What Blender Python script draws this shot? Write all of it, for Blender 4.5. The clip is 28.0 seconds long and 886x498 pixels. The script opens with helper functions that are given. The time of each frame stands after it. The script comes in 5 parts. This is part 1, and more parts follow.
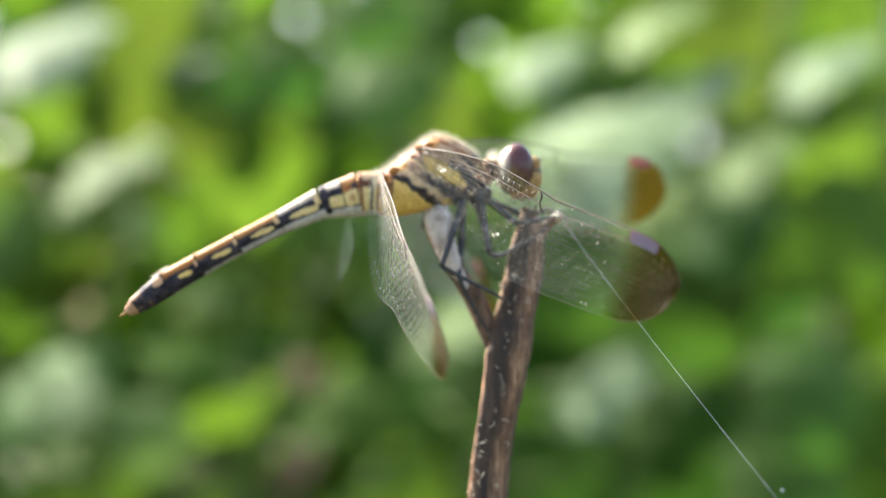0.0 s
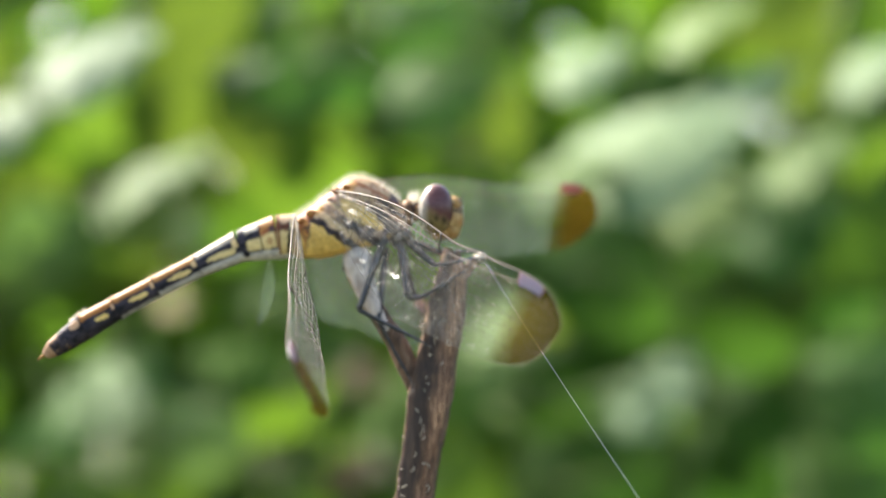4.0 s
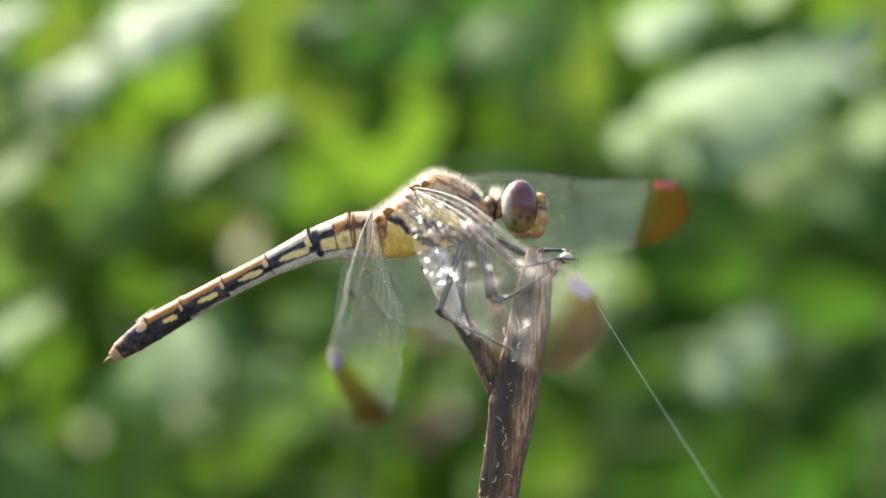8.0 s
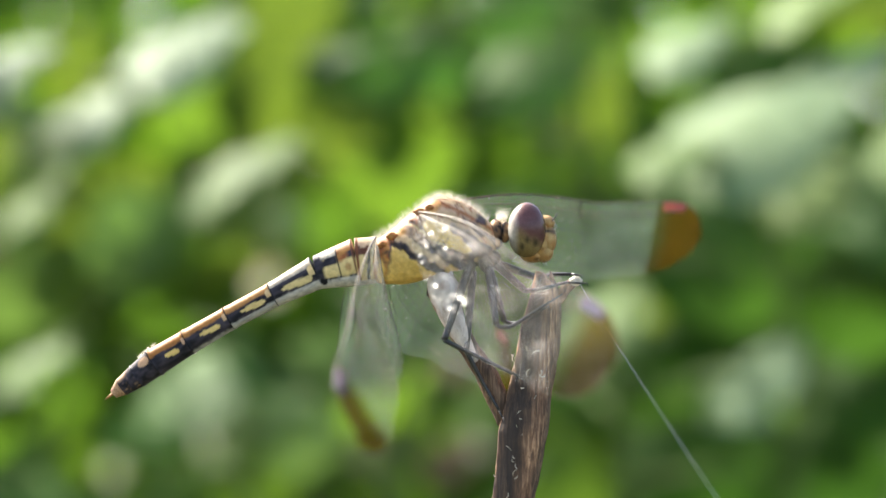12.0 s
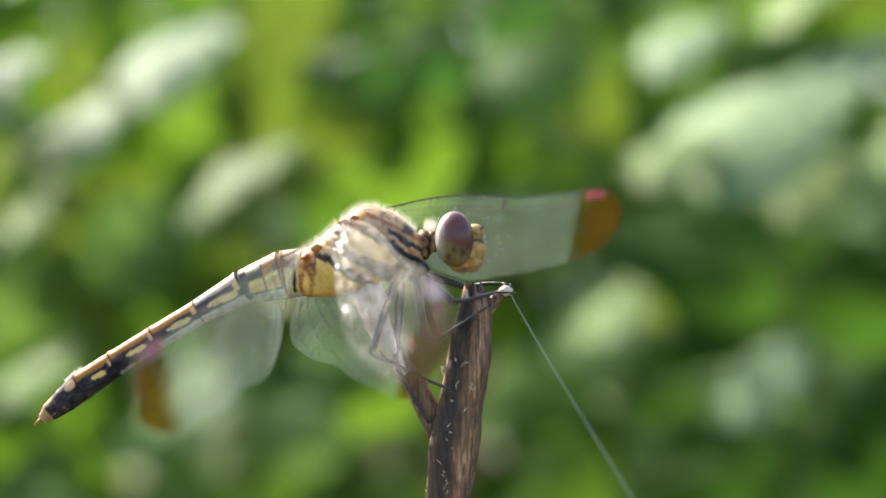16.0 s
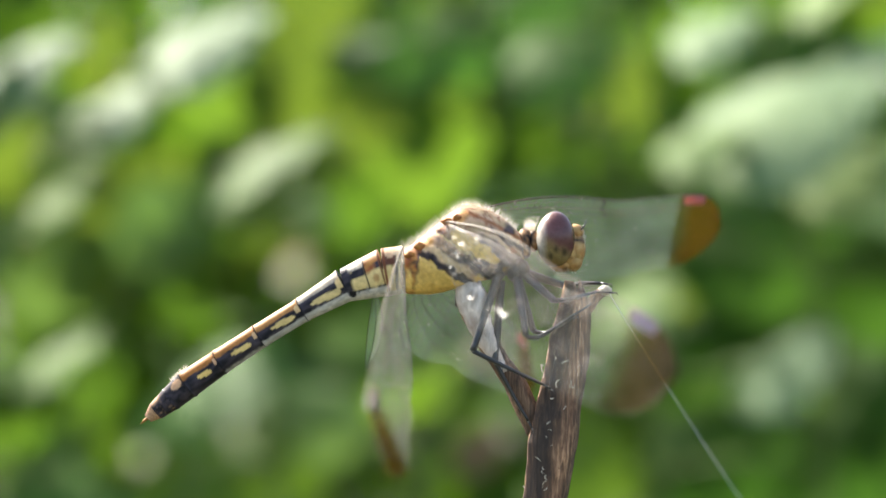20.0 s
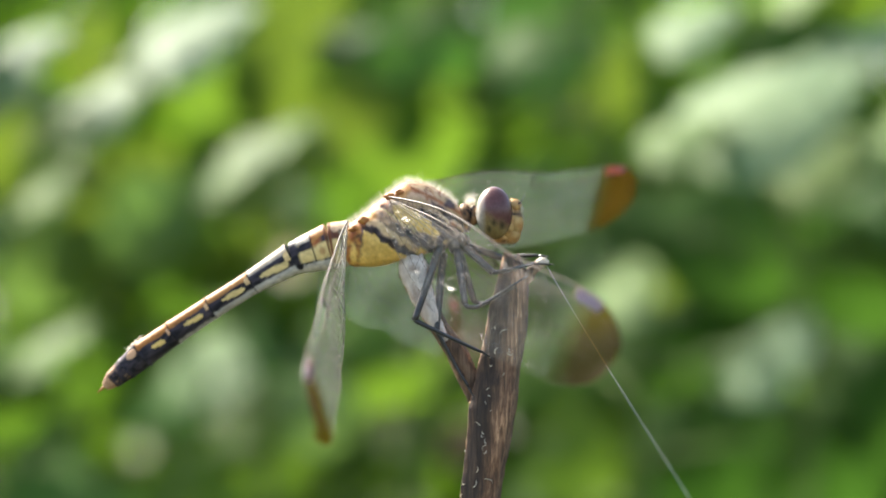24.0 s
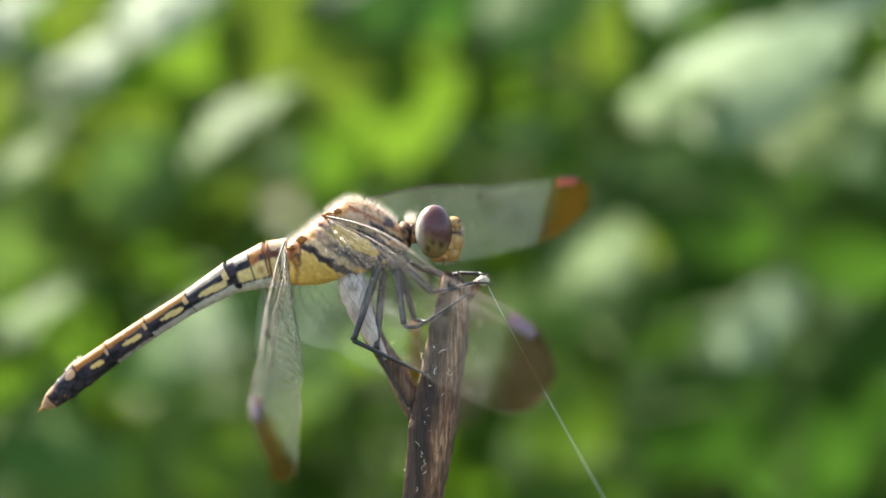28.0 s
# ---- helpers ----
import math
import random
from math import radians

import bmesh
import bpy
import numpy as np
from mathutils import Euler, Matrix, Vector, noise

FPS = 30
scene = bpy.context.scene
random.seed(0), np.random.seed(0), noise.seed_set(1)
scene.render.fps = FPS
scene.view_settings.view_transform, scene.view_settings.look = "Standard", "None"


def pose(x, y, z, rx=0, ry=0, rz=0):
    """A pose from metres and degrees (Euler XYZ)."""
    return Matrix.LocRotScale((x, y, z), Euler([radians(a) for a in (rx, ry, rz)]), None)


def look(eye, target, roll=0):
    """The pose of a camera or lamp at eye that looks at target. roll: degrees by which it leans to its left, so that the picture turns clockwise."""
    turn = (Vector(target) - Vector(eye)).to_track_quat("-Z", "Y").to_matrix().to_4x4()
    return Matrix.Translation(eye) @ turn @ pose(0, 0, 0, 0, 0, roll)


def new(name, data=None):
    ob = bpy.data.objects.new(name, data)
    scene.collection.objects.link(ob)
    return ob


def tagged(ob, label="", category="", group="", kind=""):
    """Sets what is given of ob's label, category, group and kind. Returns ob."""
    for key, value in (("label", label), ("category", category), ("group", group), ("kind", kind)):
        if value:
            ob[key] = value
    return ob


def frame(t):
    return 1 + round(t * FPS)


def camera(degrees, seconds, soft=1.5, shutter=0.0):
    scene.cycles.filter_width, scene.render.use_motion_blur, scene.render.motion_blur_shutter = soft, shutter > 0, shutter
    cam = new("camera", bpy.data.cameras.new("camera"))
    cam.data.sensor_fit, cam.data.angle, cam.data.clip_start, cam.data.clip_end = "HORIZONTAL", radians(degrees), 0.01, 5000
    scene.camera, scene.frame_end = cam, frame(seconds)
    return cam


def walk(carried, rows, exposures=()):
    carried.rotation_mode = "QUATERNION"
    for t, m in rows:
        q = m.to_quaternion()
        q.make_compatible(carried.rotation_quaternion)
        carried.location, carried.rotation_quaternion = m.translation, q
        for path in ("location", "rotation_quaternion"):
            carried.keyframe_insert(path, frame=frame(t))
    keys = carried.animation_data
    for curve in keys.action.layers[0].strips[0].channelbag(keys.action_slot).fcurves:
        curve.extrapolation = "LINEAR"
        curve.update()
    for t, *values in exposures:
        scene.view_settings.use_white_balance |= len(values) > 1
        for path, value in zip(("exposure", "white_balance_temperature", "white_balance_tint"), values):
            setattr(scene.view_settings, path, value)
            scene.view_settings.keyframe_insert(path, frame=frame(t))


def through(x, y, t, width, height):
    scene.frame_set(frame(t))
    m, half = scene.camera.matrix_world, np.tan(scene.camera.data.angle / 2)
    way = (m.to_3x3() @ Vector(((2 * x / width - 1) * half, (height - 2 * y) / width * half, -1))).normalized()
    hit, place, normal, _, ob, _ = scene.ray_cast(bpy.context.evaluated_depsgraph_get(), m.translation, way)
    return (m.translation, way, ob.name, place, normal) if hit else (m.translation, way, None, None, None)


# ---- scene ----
cam = camera(30, 28.0)
cam.data.dof.use_dof = True
cam.data.dof.focus_distance = 0.1382
cam.data.dof.aperture_fstop = 14.0

# seconds, eye, target, roll
PATH = [
    (0, (-0.01547, -0.14958, 0.48997), (-0.00087, -0.00846, 0.49590), 0.29),
    (0.5, (-0.01555, -0.14318, 0.48837), (-0.00107, -0.00207, 0.49507), 0.77),
    (1, (-0.00919, -0.14918, 0.49070), (0.00457, -0.00800, 0.49731), 0.16),
    (1.5, (-0.01197, -0.15123, 0.49118), (0.00095, -0.01004, 0.49914), 0.24),
    (2, (-0.01367, -0.15187, 0.49155), (-0.00172, -0.01063, 0.50017), 0.41),
    (2.5, (-0.01427, -0.15277, 0.49159), (-0.00139, -0.01159, 0.49970), 0.50),
    (4.5, (0.00554, -0.14896, 0.49557), (0.00940, -0.00708, 0.49994), -0.10),
    (5, (0.00747, -0.15164, 0.49654), (0.00999, -0.00973, 0.50076), 0.17),
    (5.5, (0.00597, -0.15660, 0.50268), (0.00916, -0.01472, 0.50762), -0.33),
    (6, (0.00523, -0.15689, 0.49860), (0.00486, -0.01495, 0.50281), -0.24),
    (6.5, (-0.00202, -0.15277, 0.50483), (-0.00139, -0.01079, 0.50691), -0.27),
    (7, (-0.00269, -0.15184, 0.50318), (-0.00244, -0.00984, 0.50201), 0.01),
    (7.5, (0.00171, -0.14749, 0.49848), (0.00223, -0.00549, 0.49845), -0.05),
    (8, (-0.00001, -0.14199, 0.50000), (-0.00000, 0.00001, 0.50000), -0.00),
    (8.5, (0.00341, -0.13702, 0.50251), (0.00293, 0.00498, 0.50246), -0.24),
    (9, (0.00609, -0.13598, 0.49963), (0.00511, 0.00602, 0.50014), -0.28),
    (9.5, (0.00423, -0.13629, 0.50072), (0.00369, 0.00570, 0.50237), 0.07),
    (10, (0.00623, -0.13629, 0.50023), (0.00525, 0.00570, 0.50211), -0.34),
    (10.5, (0.00591, -0.13769, 0.49935), (0.00485, 0.00429, 0.50141), -0.12),
    (11, (0.00681, -0.13732, 0.50102), (0.00564, 0.00465, 0.50360), -0.56),
    (11.5, (0.00435, -0.13686, 0.49954), (0.00260, 0.00510, 0.50253), -0.60),
    (12, (0.00144, -0.13861, 0.49920), (-0.00051, 0.00334, 0.50221), -0.75),
    (12.5, (0.00122, -0.13925, 0.49900), (-0.00130, 0.00269, 0.50217), -0.37),
    (14.5, (0.00204, -0.13877, 0.50019), (0.00037, 0.00317, 0.50406), -1.17),
    (15, (0.00501, -0.13858, 0.49926), (0.00361, 0.00336, 0.50296), -1.58),
    (15.5, (0.01039, -0.13714, 0.50102), (0.00816, 0.00482, 0.50393), -1.59),
    (16, (0.00947, -0.13584, 0.50003), (0.00537, 0.00607, 0.50300), -1.69),
    (16.5, (0.00980, -0.13518, 0.50172), (0.00462, 0.00669, 0.50513), -1.44),
    (17, (0.01138, -0.13332, 0.50039), (0.00588, 0.00853, 0.50409), -2.00),
    (17.5, (0.01180, -0.13271, 0.50198), (0.00686, 0.00919, 0.50413), -1.84),
    (18, (0.00931, -0.13345, 0.50052), (0.00281, 0.00838, 0.50302), -1.42),
    (18.5, (0.00663, -0.13375, 0.49965), (0.00208, 0.00817, 0.50129), -1.59),
    (19, (-0.00054, -0.13383, 0.49796), (-0.00228, 0.00814, 0.50029), -0.93),
    (19.5, (0.00476, -0.13522, 0.50088), (0.00021, 0.00670, 0.50244), -1.07),
    (20, (0.00142, -0.13757, 0.50141), (-0.00292, 0.00435, 0.50302), -1.02),
    (20.5, (0.00137, -0.13837, 0.50082), (-0.00298, 0.00354, 0.50323), -1.27),
    (21, (0.00656, -0.14063, 0.50061), (0.00191, 0.00127, 0.50274), -1.22),
    (21.5, (0.00823, -0.14248, 0.49949), (0.00466, -0.00054, 0.50183), -1.26),
    (23.5, (0.00523, -0.14177, 0.49840), (0.00152, 0.00017, 0.50024), -1.05),
    (24, (0.00648, -0.14325, 0.49939), (0.00208, -0.00132, 0.50062), -1.25),
    (24.5, (0.00308, -0.14521, 0.49831), (-0.00096, -0.00328, 0.49986), -1.07),
    (25, (0.00374, -0.14362, 0.49727), (-0.00116, -0.00171, 0.49848), -0.98),
    (25.5, (0.00348, -0.14366, 0.49700), (-0.00057, -0.00172, 0.49781), -1.00),
    (26, (0.00433, -0.14323, 0.49772), (0.00120, -0.00127, 0.49910), -1.09),
    (26.5, (0.00344, -0.14360, 0.49806), (-0.00026, -0.00165, 0.49922), -1.06),
    (27, (0.00409, -0.14428, 0.49927), (0.00037, -0.00233, 0.50050), -1.31),
    (27.5, (0.00585, -0.14502, 0.50170), (0.00375, -0.00304, 0.50148), -1.06),
    (28, (0.01198, -0.14178, 0.50606), (0.00725, 0.00008, 0.50208), -1.29),
]
STOPS = [(0, 1.97), (12.5, 1.97), (14.5, 1.87), (16.5, 1.86), (18, 1.80), (19.5, 1.94), (28, 1.95)]
walk(cam, [(t, look(e, g, r)) for t, e, g, r in PATH], STOPS)

# ---- daylight ----
SUN = Vector((-0.51, 0.55, 0.66)).normalized()
world = bpy.data.worlds.new("sky")
world.use_nodes = True
scene.world = world
sky = world.node_tree.nodes.new("ShaderNodeTexSky")
sky.sky_type = "NISHITA"
sky.sun_disc = False
sky.dust_density = 4.0
sky.ozone_density = 0.3
sky.sun_elevation = math.asin(SUN.z)
sky.sun_rotation = math.atan2(SUN.x, SUN.y)
back = world.node_tree.nodes["Background"]
back.inputs["Strength"].default_value = 0.15
world.node_tree.links.new(sky.outputs["Color"], back.inputs["Color"])

sun_data = bpy.data.lights.new("sun", "SUN")
sun_data.energy = 4.4
sun_data.angle = radians(0.53)
sun_data.color = (1.0, 0.95, 0.85)
sun = new("sun", sun_data)
sun.matrix_world = look(SUN * 20, (0, 0, 0))

# ---- materials ----
MM = 0.001


def nodes_of(name):
    m = bpy.data.materials.new(name)
    m.use_nodes = True
    t = m.node_tree
    t.nodes.clear()
    out = t.nodes.new("ShaderNodeOutputMaterial")
    return m, t, out


def add(t, kind, **values):
    n = t.nodes.new(kind)
    for key, v in values.items():
        n.inputs[key.replace("_", " ")].default_value = v
    return n


def ramp(t, stops):
    n = t.nodes.new("ShaderNodeValToRGB")
    e = n.color_ramp.elements
    while len(e) < len(stops):
        e.new(0.5)
    for el, (p, c) in zip(e, stops):
        el.position, el.color = p, (*c, 1)
    return n


def noise_at(t, scale, detail=4.0, rough=0.6, stretch=None):
    co = t.nodes.new("ShaderNodeTexCoord")
    n = add(t, "ShaderNodeTexNoise", Scale=scale, Detail=detail, Roughness=rough)
    if stretch:
        mp = t.nodes.new("ShaderNodeMapping")
        mp.inputs["Scale"].default_value = stretch
        t.links.new(co.outputs["Object"], mp.inputs["Vector"])
        t.links.new(mp.outputs["Vector"], n.inputs["Vector"])
    else:
        t.links.new(co.outputs["Object"], n.inputs["Vector"])
    return n


def bump(t, source, distance, strength=1.0):
    b = add(t, "ShaderNodeBump", Strength=strength, Distance=distance)
    t.links.new(source, b.inputs["Height"])
    return b


def cuticle(name, rough=0.38, grain=2500.0, depth=0.00004, sheen=0.0, gloss=0.12):
    """Insect shell: the colour is the mesh's own pattern, mottled by two grains."""
    m, t, out = nodes_of(name)
    p = add(t, "ShaderNodeBsdfPrincipled", Roughness=rough)
    p.inputs["Specular IOR Level"].default_value = gloss
    a = t.nodes.new("ShaderNodeAttribute")
    a.attribute_name = "pattern"
    n1, n2 = noise_at(t, grain), noise_at(t, grain * 0.25, 3.0)
    r1 = ramp(t, [(0.25, (0.84, 0.82, 0.80)), (0.7, (1.08, 1.07, 1.05))])
    r2 = ramp(t, [(0.3, (0.8, 0.78, 0.76)), (0.7, (1.08, 1.08, 1.06))])
    t.links.new(n1.outputs["Fac"], r1.inputs["Fac"])
    t.links.new(n2.outputs["Fac"], r2.inputs["Fac"])
    x1 = t.nodes.new("ShaderNodeMixRGB"); x1.blend_type = "MULTIPLY"; x1.inputs["Fac"].default_value = 1
    x2 = t.nodes.new("ShaderNodeMixRGB"); x2.blend_type = "MULTIPLY"; x2.inputs["Fac"].default_value = 1
    t.links.new(a.outputs["Color"], x1.inputs["Color1"])
    t.links.new(r1.outputs["Color"], x1.inputs["Color2"])
    t.links.new(x1.outputs["Color"], x2.inputs["Color1"])
    t.links.new(r2.outputs["Color"], x2.inputs["Color2"])
    t.links.new(x2.outputs["Color"], p.inputs["Base Color"])
    b = bump(t, n1.outputs["Fac"], depth, 0.6)
    t.links.new(b.outputs["Normal"], p.inputs["Normal"])
    p.inputs["Subsurface Weight"].default_value = sheen
    p.inputs["Subsurface Radius"].default_value = (0.0006, 0.0004, 0.0002)
    t.links.new(p.outputs["BSDF"], out.inputs["Surface"])
    return m


def plain(name, dark, light, scale, rough=0.6, depth=0.0, stretch=None, through=0.0, metal=0.0, gloss=0.5):
    """A surface that wanders between two colours; through: the share of light that passes."""
    m, t, out = nodes_of(name)
    p = add(t, "ShaderNodeBsdfPrincipled", Roughness=rough, Metallic=metal)
    p.inputs["Specular IOR Level"].default_value = gloss
    n = noise_at(t, scale, 5.0, 0.62, stretch)
    r = ramp(t, [(0.3, dark), (0.7, light)])
    t.links.new(n.outputs["Fac"], r.inputs["Fac"])
    t.links.new(r.outputs["Color"], p.inputs["Base Color"])
    if depth:
        b = bump(t, n.outputs["Fac"], depth)
        t.links.new(b.outputs["Normal"], p.inputs["Normal"])
    if through:
        tr = t.nodes.new("ShaderNodeBsdfTranslucent")
        t.links.new(r.outputs["Color"], tr.inputs["Color"])
        mx = t.nodes.new("ShaderNodeMixShader")
        mx.inputs["Fac"].default_value = through
        t.links.new(p.outputs["BSDF"], mx.inputs[1])
        t.links.new(tr.outputs["BSDF"], mx.inputs[2])
        t.links.new(mx.outputs["Shader"], out.inputs["Surface"])
    else:
        t.links.new(p.outputs["BSDF"], out.inputs["Surface"])
    return m


def leaf_material(name, dark, light, glow, rough=0.6, through=0.58, gloss=0.06, each=False):
    """A green leaf: paler veins, blotches, gloss, and light that passes through it."""
    m, t, out = nodes_of(name)
    p = add(t, "ShaderNodeBsdfPrincipled", Roughness=rough)
    p.inputs["Specular IOR Level"].default_value = gloss
    n = noise_at(t, 45.0, 4.0)
    info = t.nodes.new("ShaderNodeObjectInfo")
    r = ramp(t, [(0.3, dark), (0.72, light)])
    ad = t.nodes.new("ShaderNodeMath"); ad.operation = "MULTIPLY_ADD"
    ad.inputs[1].default_value = 0.45
    isle = t.nodes.new("ShaderNodeNewGeometry")
    t.links.new(isle.outputs["Random Per Island"] if each else info.outputs["Random"], ad.inputs[0])
    sc = t.nodes.new("ShaderNodeMath"); sc.operation = "MULTIPLY"; sc.inputs[1].default_value = 0.6
    t.links.new(n.outputs["Fac"], sc.inputs[0])
    t.links.new(sc.outputs[0], ad.inputs[2])
    t.links.new(ad.outputs[0], r.inputs["Fac"])
    t.links.new(r.outputs["Color"], p.inputs["Base Color"])
    w = t.nodes.new("ShaderNodeTexWave")
    w.inputs["Scale"].default_value = 40.0
    w.inputs["Distortion"].default_value = 3.0
    co = t.nodes.new("ShaderNodeTexCoord")
    t.links.new(co.outputs["Object"], w.inputs["Vector"])
    b = bump(t, w.outputs["Fac"], 0.0006, 0.4)
    t.links.new(b.outputs["Normal"], p.inputs["Normal"])
    tr = t.nodes.new("ShaderNodeBsdfTranslucent")
    tint = t.nodes.new("ShaderNodeMixRGB"); tint.blend_type = "MULTIPLY"; tint.inputs["Fac"].default_value = 1
    t.links.new(r.outputs["Color"], tint.inputs["Color1"])
    tint.inputs["Color2"].default_value = (*glow, 1)
    t.links.new(tint.outputs["Color"], tr.inputs["Color"])
    mx = t.nodes.new("ShaderNodeMixShader")
    mx.inputs["Fac"].default_value = through
    t.links.new(p.outputs["BSDF"], mx.inputs[1])
    t.links.new(tr.outputs["BSDF"], mx.inputs[2])
    t.links.new(mx.outputs["Shader"], out.inputs["Surface"])
    return m


def membrane(name, tip_from, cloud=0.2, gloss=1.0):
    """Wing film: mostly clear with a milky cast, amber brown past tip_from metres along the span."""
    m, t, out = nodes_of(name)
    co = t.nodes.new("ShaderNodeTexCoord")
    sep = t.nodes.new("ShaderNodeSeparateXYZ")
    t.links.new(co.outputs["Object"], sep.inputs[0])
    n = noise_at(t, 900.0, 4.0)
    edge = t.nodes.new("ShaderNodeMath"); edge.operation = "MULTIPLY_ADD"
    edge.inputs[1].default_value = 0.0016
    t.links.new(n.outputs["Fac"], edge.inputs[0])
    t.links.new(sep.outputs["X"], edge.inputs[2])
    tip = t.nodes.new("ShaderNodeMapRange")
    tip.inputs["From Min"].default_value = tip_from
    tip.inputs["From Max"].default_value = tip_from + 0.0028
    t.links.new(edge.outputs[0], tip.inputs["Value"])
    clear = t.nodes.new("ShaderNodeMixRGB")
    clear.inputs["Color1"].default_value = (0.965, 0.98, 0.965, 1)
    clear.inputs["Color2"].default_value = (0.40, 0.27, 0.035, 1)
    t.links.new(tip.outputs[0], clear.inputs["Fac"])
    body = t.nodes.new("ShaderNodeMixRGB")
    body.inputs["Color1"].default_value = (0.62, 0.80, 0.71, 1)
    body.inputs["Color2"].default_value = (0.10, 0.056, 0.005, 1)
    soon = t.nodes.new("ShaderNodeMath"); soon.operation = "MULTIPLY"; soon.use_clamp = True
    soon.inputs[1].default_value = 5.0
    t.links.new(tip.outputs[0], soon.inputs[0])
    t.links.new(soon.outputs[0], body.inputs["Fac"])
    glass = t.nodes.new("ShaderNodeBsdfTransparent")
    t.links.new(clear.outputs["Color"], glass.inputs["Color"])
    film = add(t, "ShaderNodeBsdfPrincipled", Roughness=0.5)
    film.inputs["Specular IOR Level"].default_value = 0.08
    t.links.new(body.outputs["Color"], film.inputs["Base Color"])
    lit = t.nodes.new("ShaderNodeBsdfTranslucent")
    t.links.new(body.outputs["Color"], lit.inputs["Color"])
    both = t.nodes.new("ShaderNodeMixShader")
    both.inputs["Fac"].default_value = 0.5
    t.links.new(film.outputs["BSDF"], both.inputs[1])
    t.links.new(lit.outputs["BSDF"], both.inputs[2])
    dens = t.nodes.new("ShaderNodeMapRange")
    dens.inputs["From Min"].default_value = 0.3
    dens.inputs["From Max"].default_value = 0.7
    dens.inputs["To Min"].default_value = cloud * 0.55
    dens.inputs["To Max"].default_value = cloud * 1.5
    n2 = noise_at(t, 260.0, 5.0)
    t.links.new(n2.outputs["Fac"], dens.inputs["Value"])
    more = t.nodes.new("ShaderNodeMath"); more.operation = "MULTIPLY_ADD"
    more.inputs[1].default_value = 0.20
    t.links.new(tip.outputs[0], more.inputs[0])
    t.links.new(dens.outputs[0], more.inputs[2])
    mx = t.nodes.new("ShaderNodeMixShader")
    t.links.new(more.outputs[0], mx.inputs["Fac"])
    t.links.new(glass.outputs["BSDF"], mx.inputs[1])
    t.links.new(both.outputs["Shader"], mx.inputs[2])
    # each cell bulges a little and the whole film ripples, so it glints in patches
    cell = add(t, "ShaderNodeTexVoronoi", Scale=1900.0)
    t.links.new(co.outputs["Object"], cell.inputs["Vector"])
    ripple = noise_at(t, 300.0, 3.0, 0.55)
    b1 = bump(t, ripple.outputs["Fac"], 0.0016, 0.8)
    b2 = bump(t, cell.outputs["Distance"], 0.00002, 0.7)
    t.links.new(b1.outputs["Normal"], b2.inputs["Normal"])
    shine = add(t, "ShaderNodeBsdfGlossy", Roughness=0.28)
    t.links.new(b2.outputs["Normal"], shine.inputs["Normal"])
    rim = add(t, "ShaderNodeLayerWeight", Blend=0.5)
    steep = t.nodes.new("ShaderNodeMath"); steep.operation = "POWER"
    steep.inputs[1].default_value = 4.0
    t.links.new(rim.outputs["Facing"], steep.inputs[0])
    dull = t.nodes.new("ShaderNodeMath"); dull.operation = "MULTIPLY_ADD"
    dull.inputs[1].default_value = 0.24 * gloss
    dull.inputs[2].default_value = 0.008 * gloss
    t.links.new(steep.outputs[0], dull.inputs[0])
    matt = t.nodes.new("ShaderNodeMath"); matt.operation = "MULTIPLY_ADD"
    matt.inputs[1].default_value = -0.96
    matt.inputs[2].default_value = 1.0
    t.links.new(soon.outputs[0], matt.inputs[0])
    less = t.nodes.new("ShaderNodeMath"); less.operation = "MULTIPLY"
    t.links.new(dull.outputs[0], less.inputs[0])
    t.links.new(matt.outputs[0], less.inputs[1])
    coat = t.nodes.new("ShaderNodeMixShader")
    t.links.new(less.outputs[0], coat.inputs["Fac"])
    t.links.new(mx.outputs["Shader"], coat.inputs[1])
    t.links.new(shine.outputs["BSDF"], coat.inputs[2])
    t.links.new(coat.outputs["Shader"], out.inputs["Surface"])
    return m


def stigma_material(name):
    """The thick cell near a wing's tip: dark and glossy where light falls on it, red where light passes."""
    m, t, out = nodes_of(name)
    p = add(t, "ShaderNodeBsdfPrincipled", Roughness=0.45)
    p.inputs["Specular IOR Level"].default_value = 0.4
    # bluish base: the cell's pale sheen is put into its colour
    p.inputs["Base Color"].default_value = (0.12, 0.125, 0.20, 1)
    n = noise_at(t, 1500.0)
    r = ramp(t, [(0.3, (0.70, 0.27, 0.03)), (0.7, (0.90, 0.42, 0.08))])
    t.links.new(n.outputs["Fac"], r.inputs["Fac"])
    tr = t.nodes.new("ShaderNodeBsdfTranslucent")
    t.links.new(r.outputs["Color"], tr.inputs["Color"])
    mx = t.nodes.new("ShaderNodeMixShader")
    mx.inputs["Fac"].default_value = 0.36
    t.links.new(p.outputs["BSDF"], mx.inputs[1])
    t.links.new(tr.outputs["BSDF"], mx.inputs[2])
    t.links.new(mx.outputs["Shader"], out.inputs["Surface"])
    return m


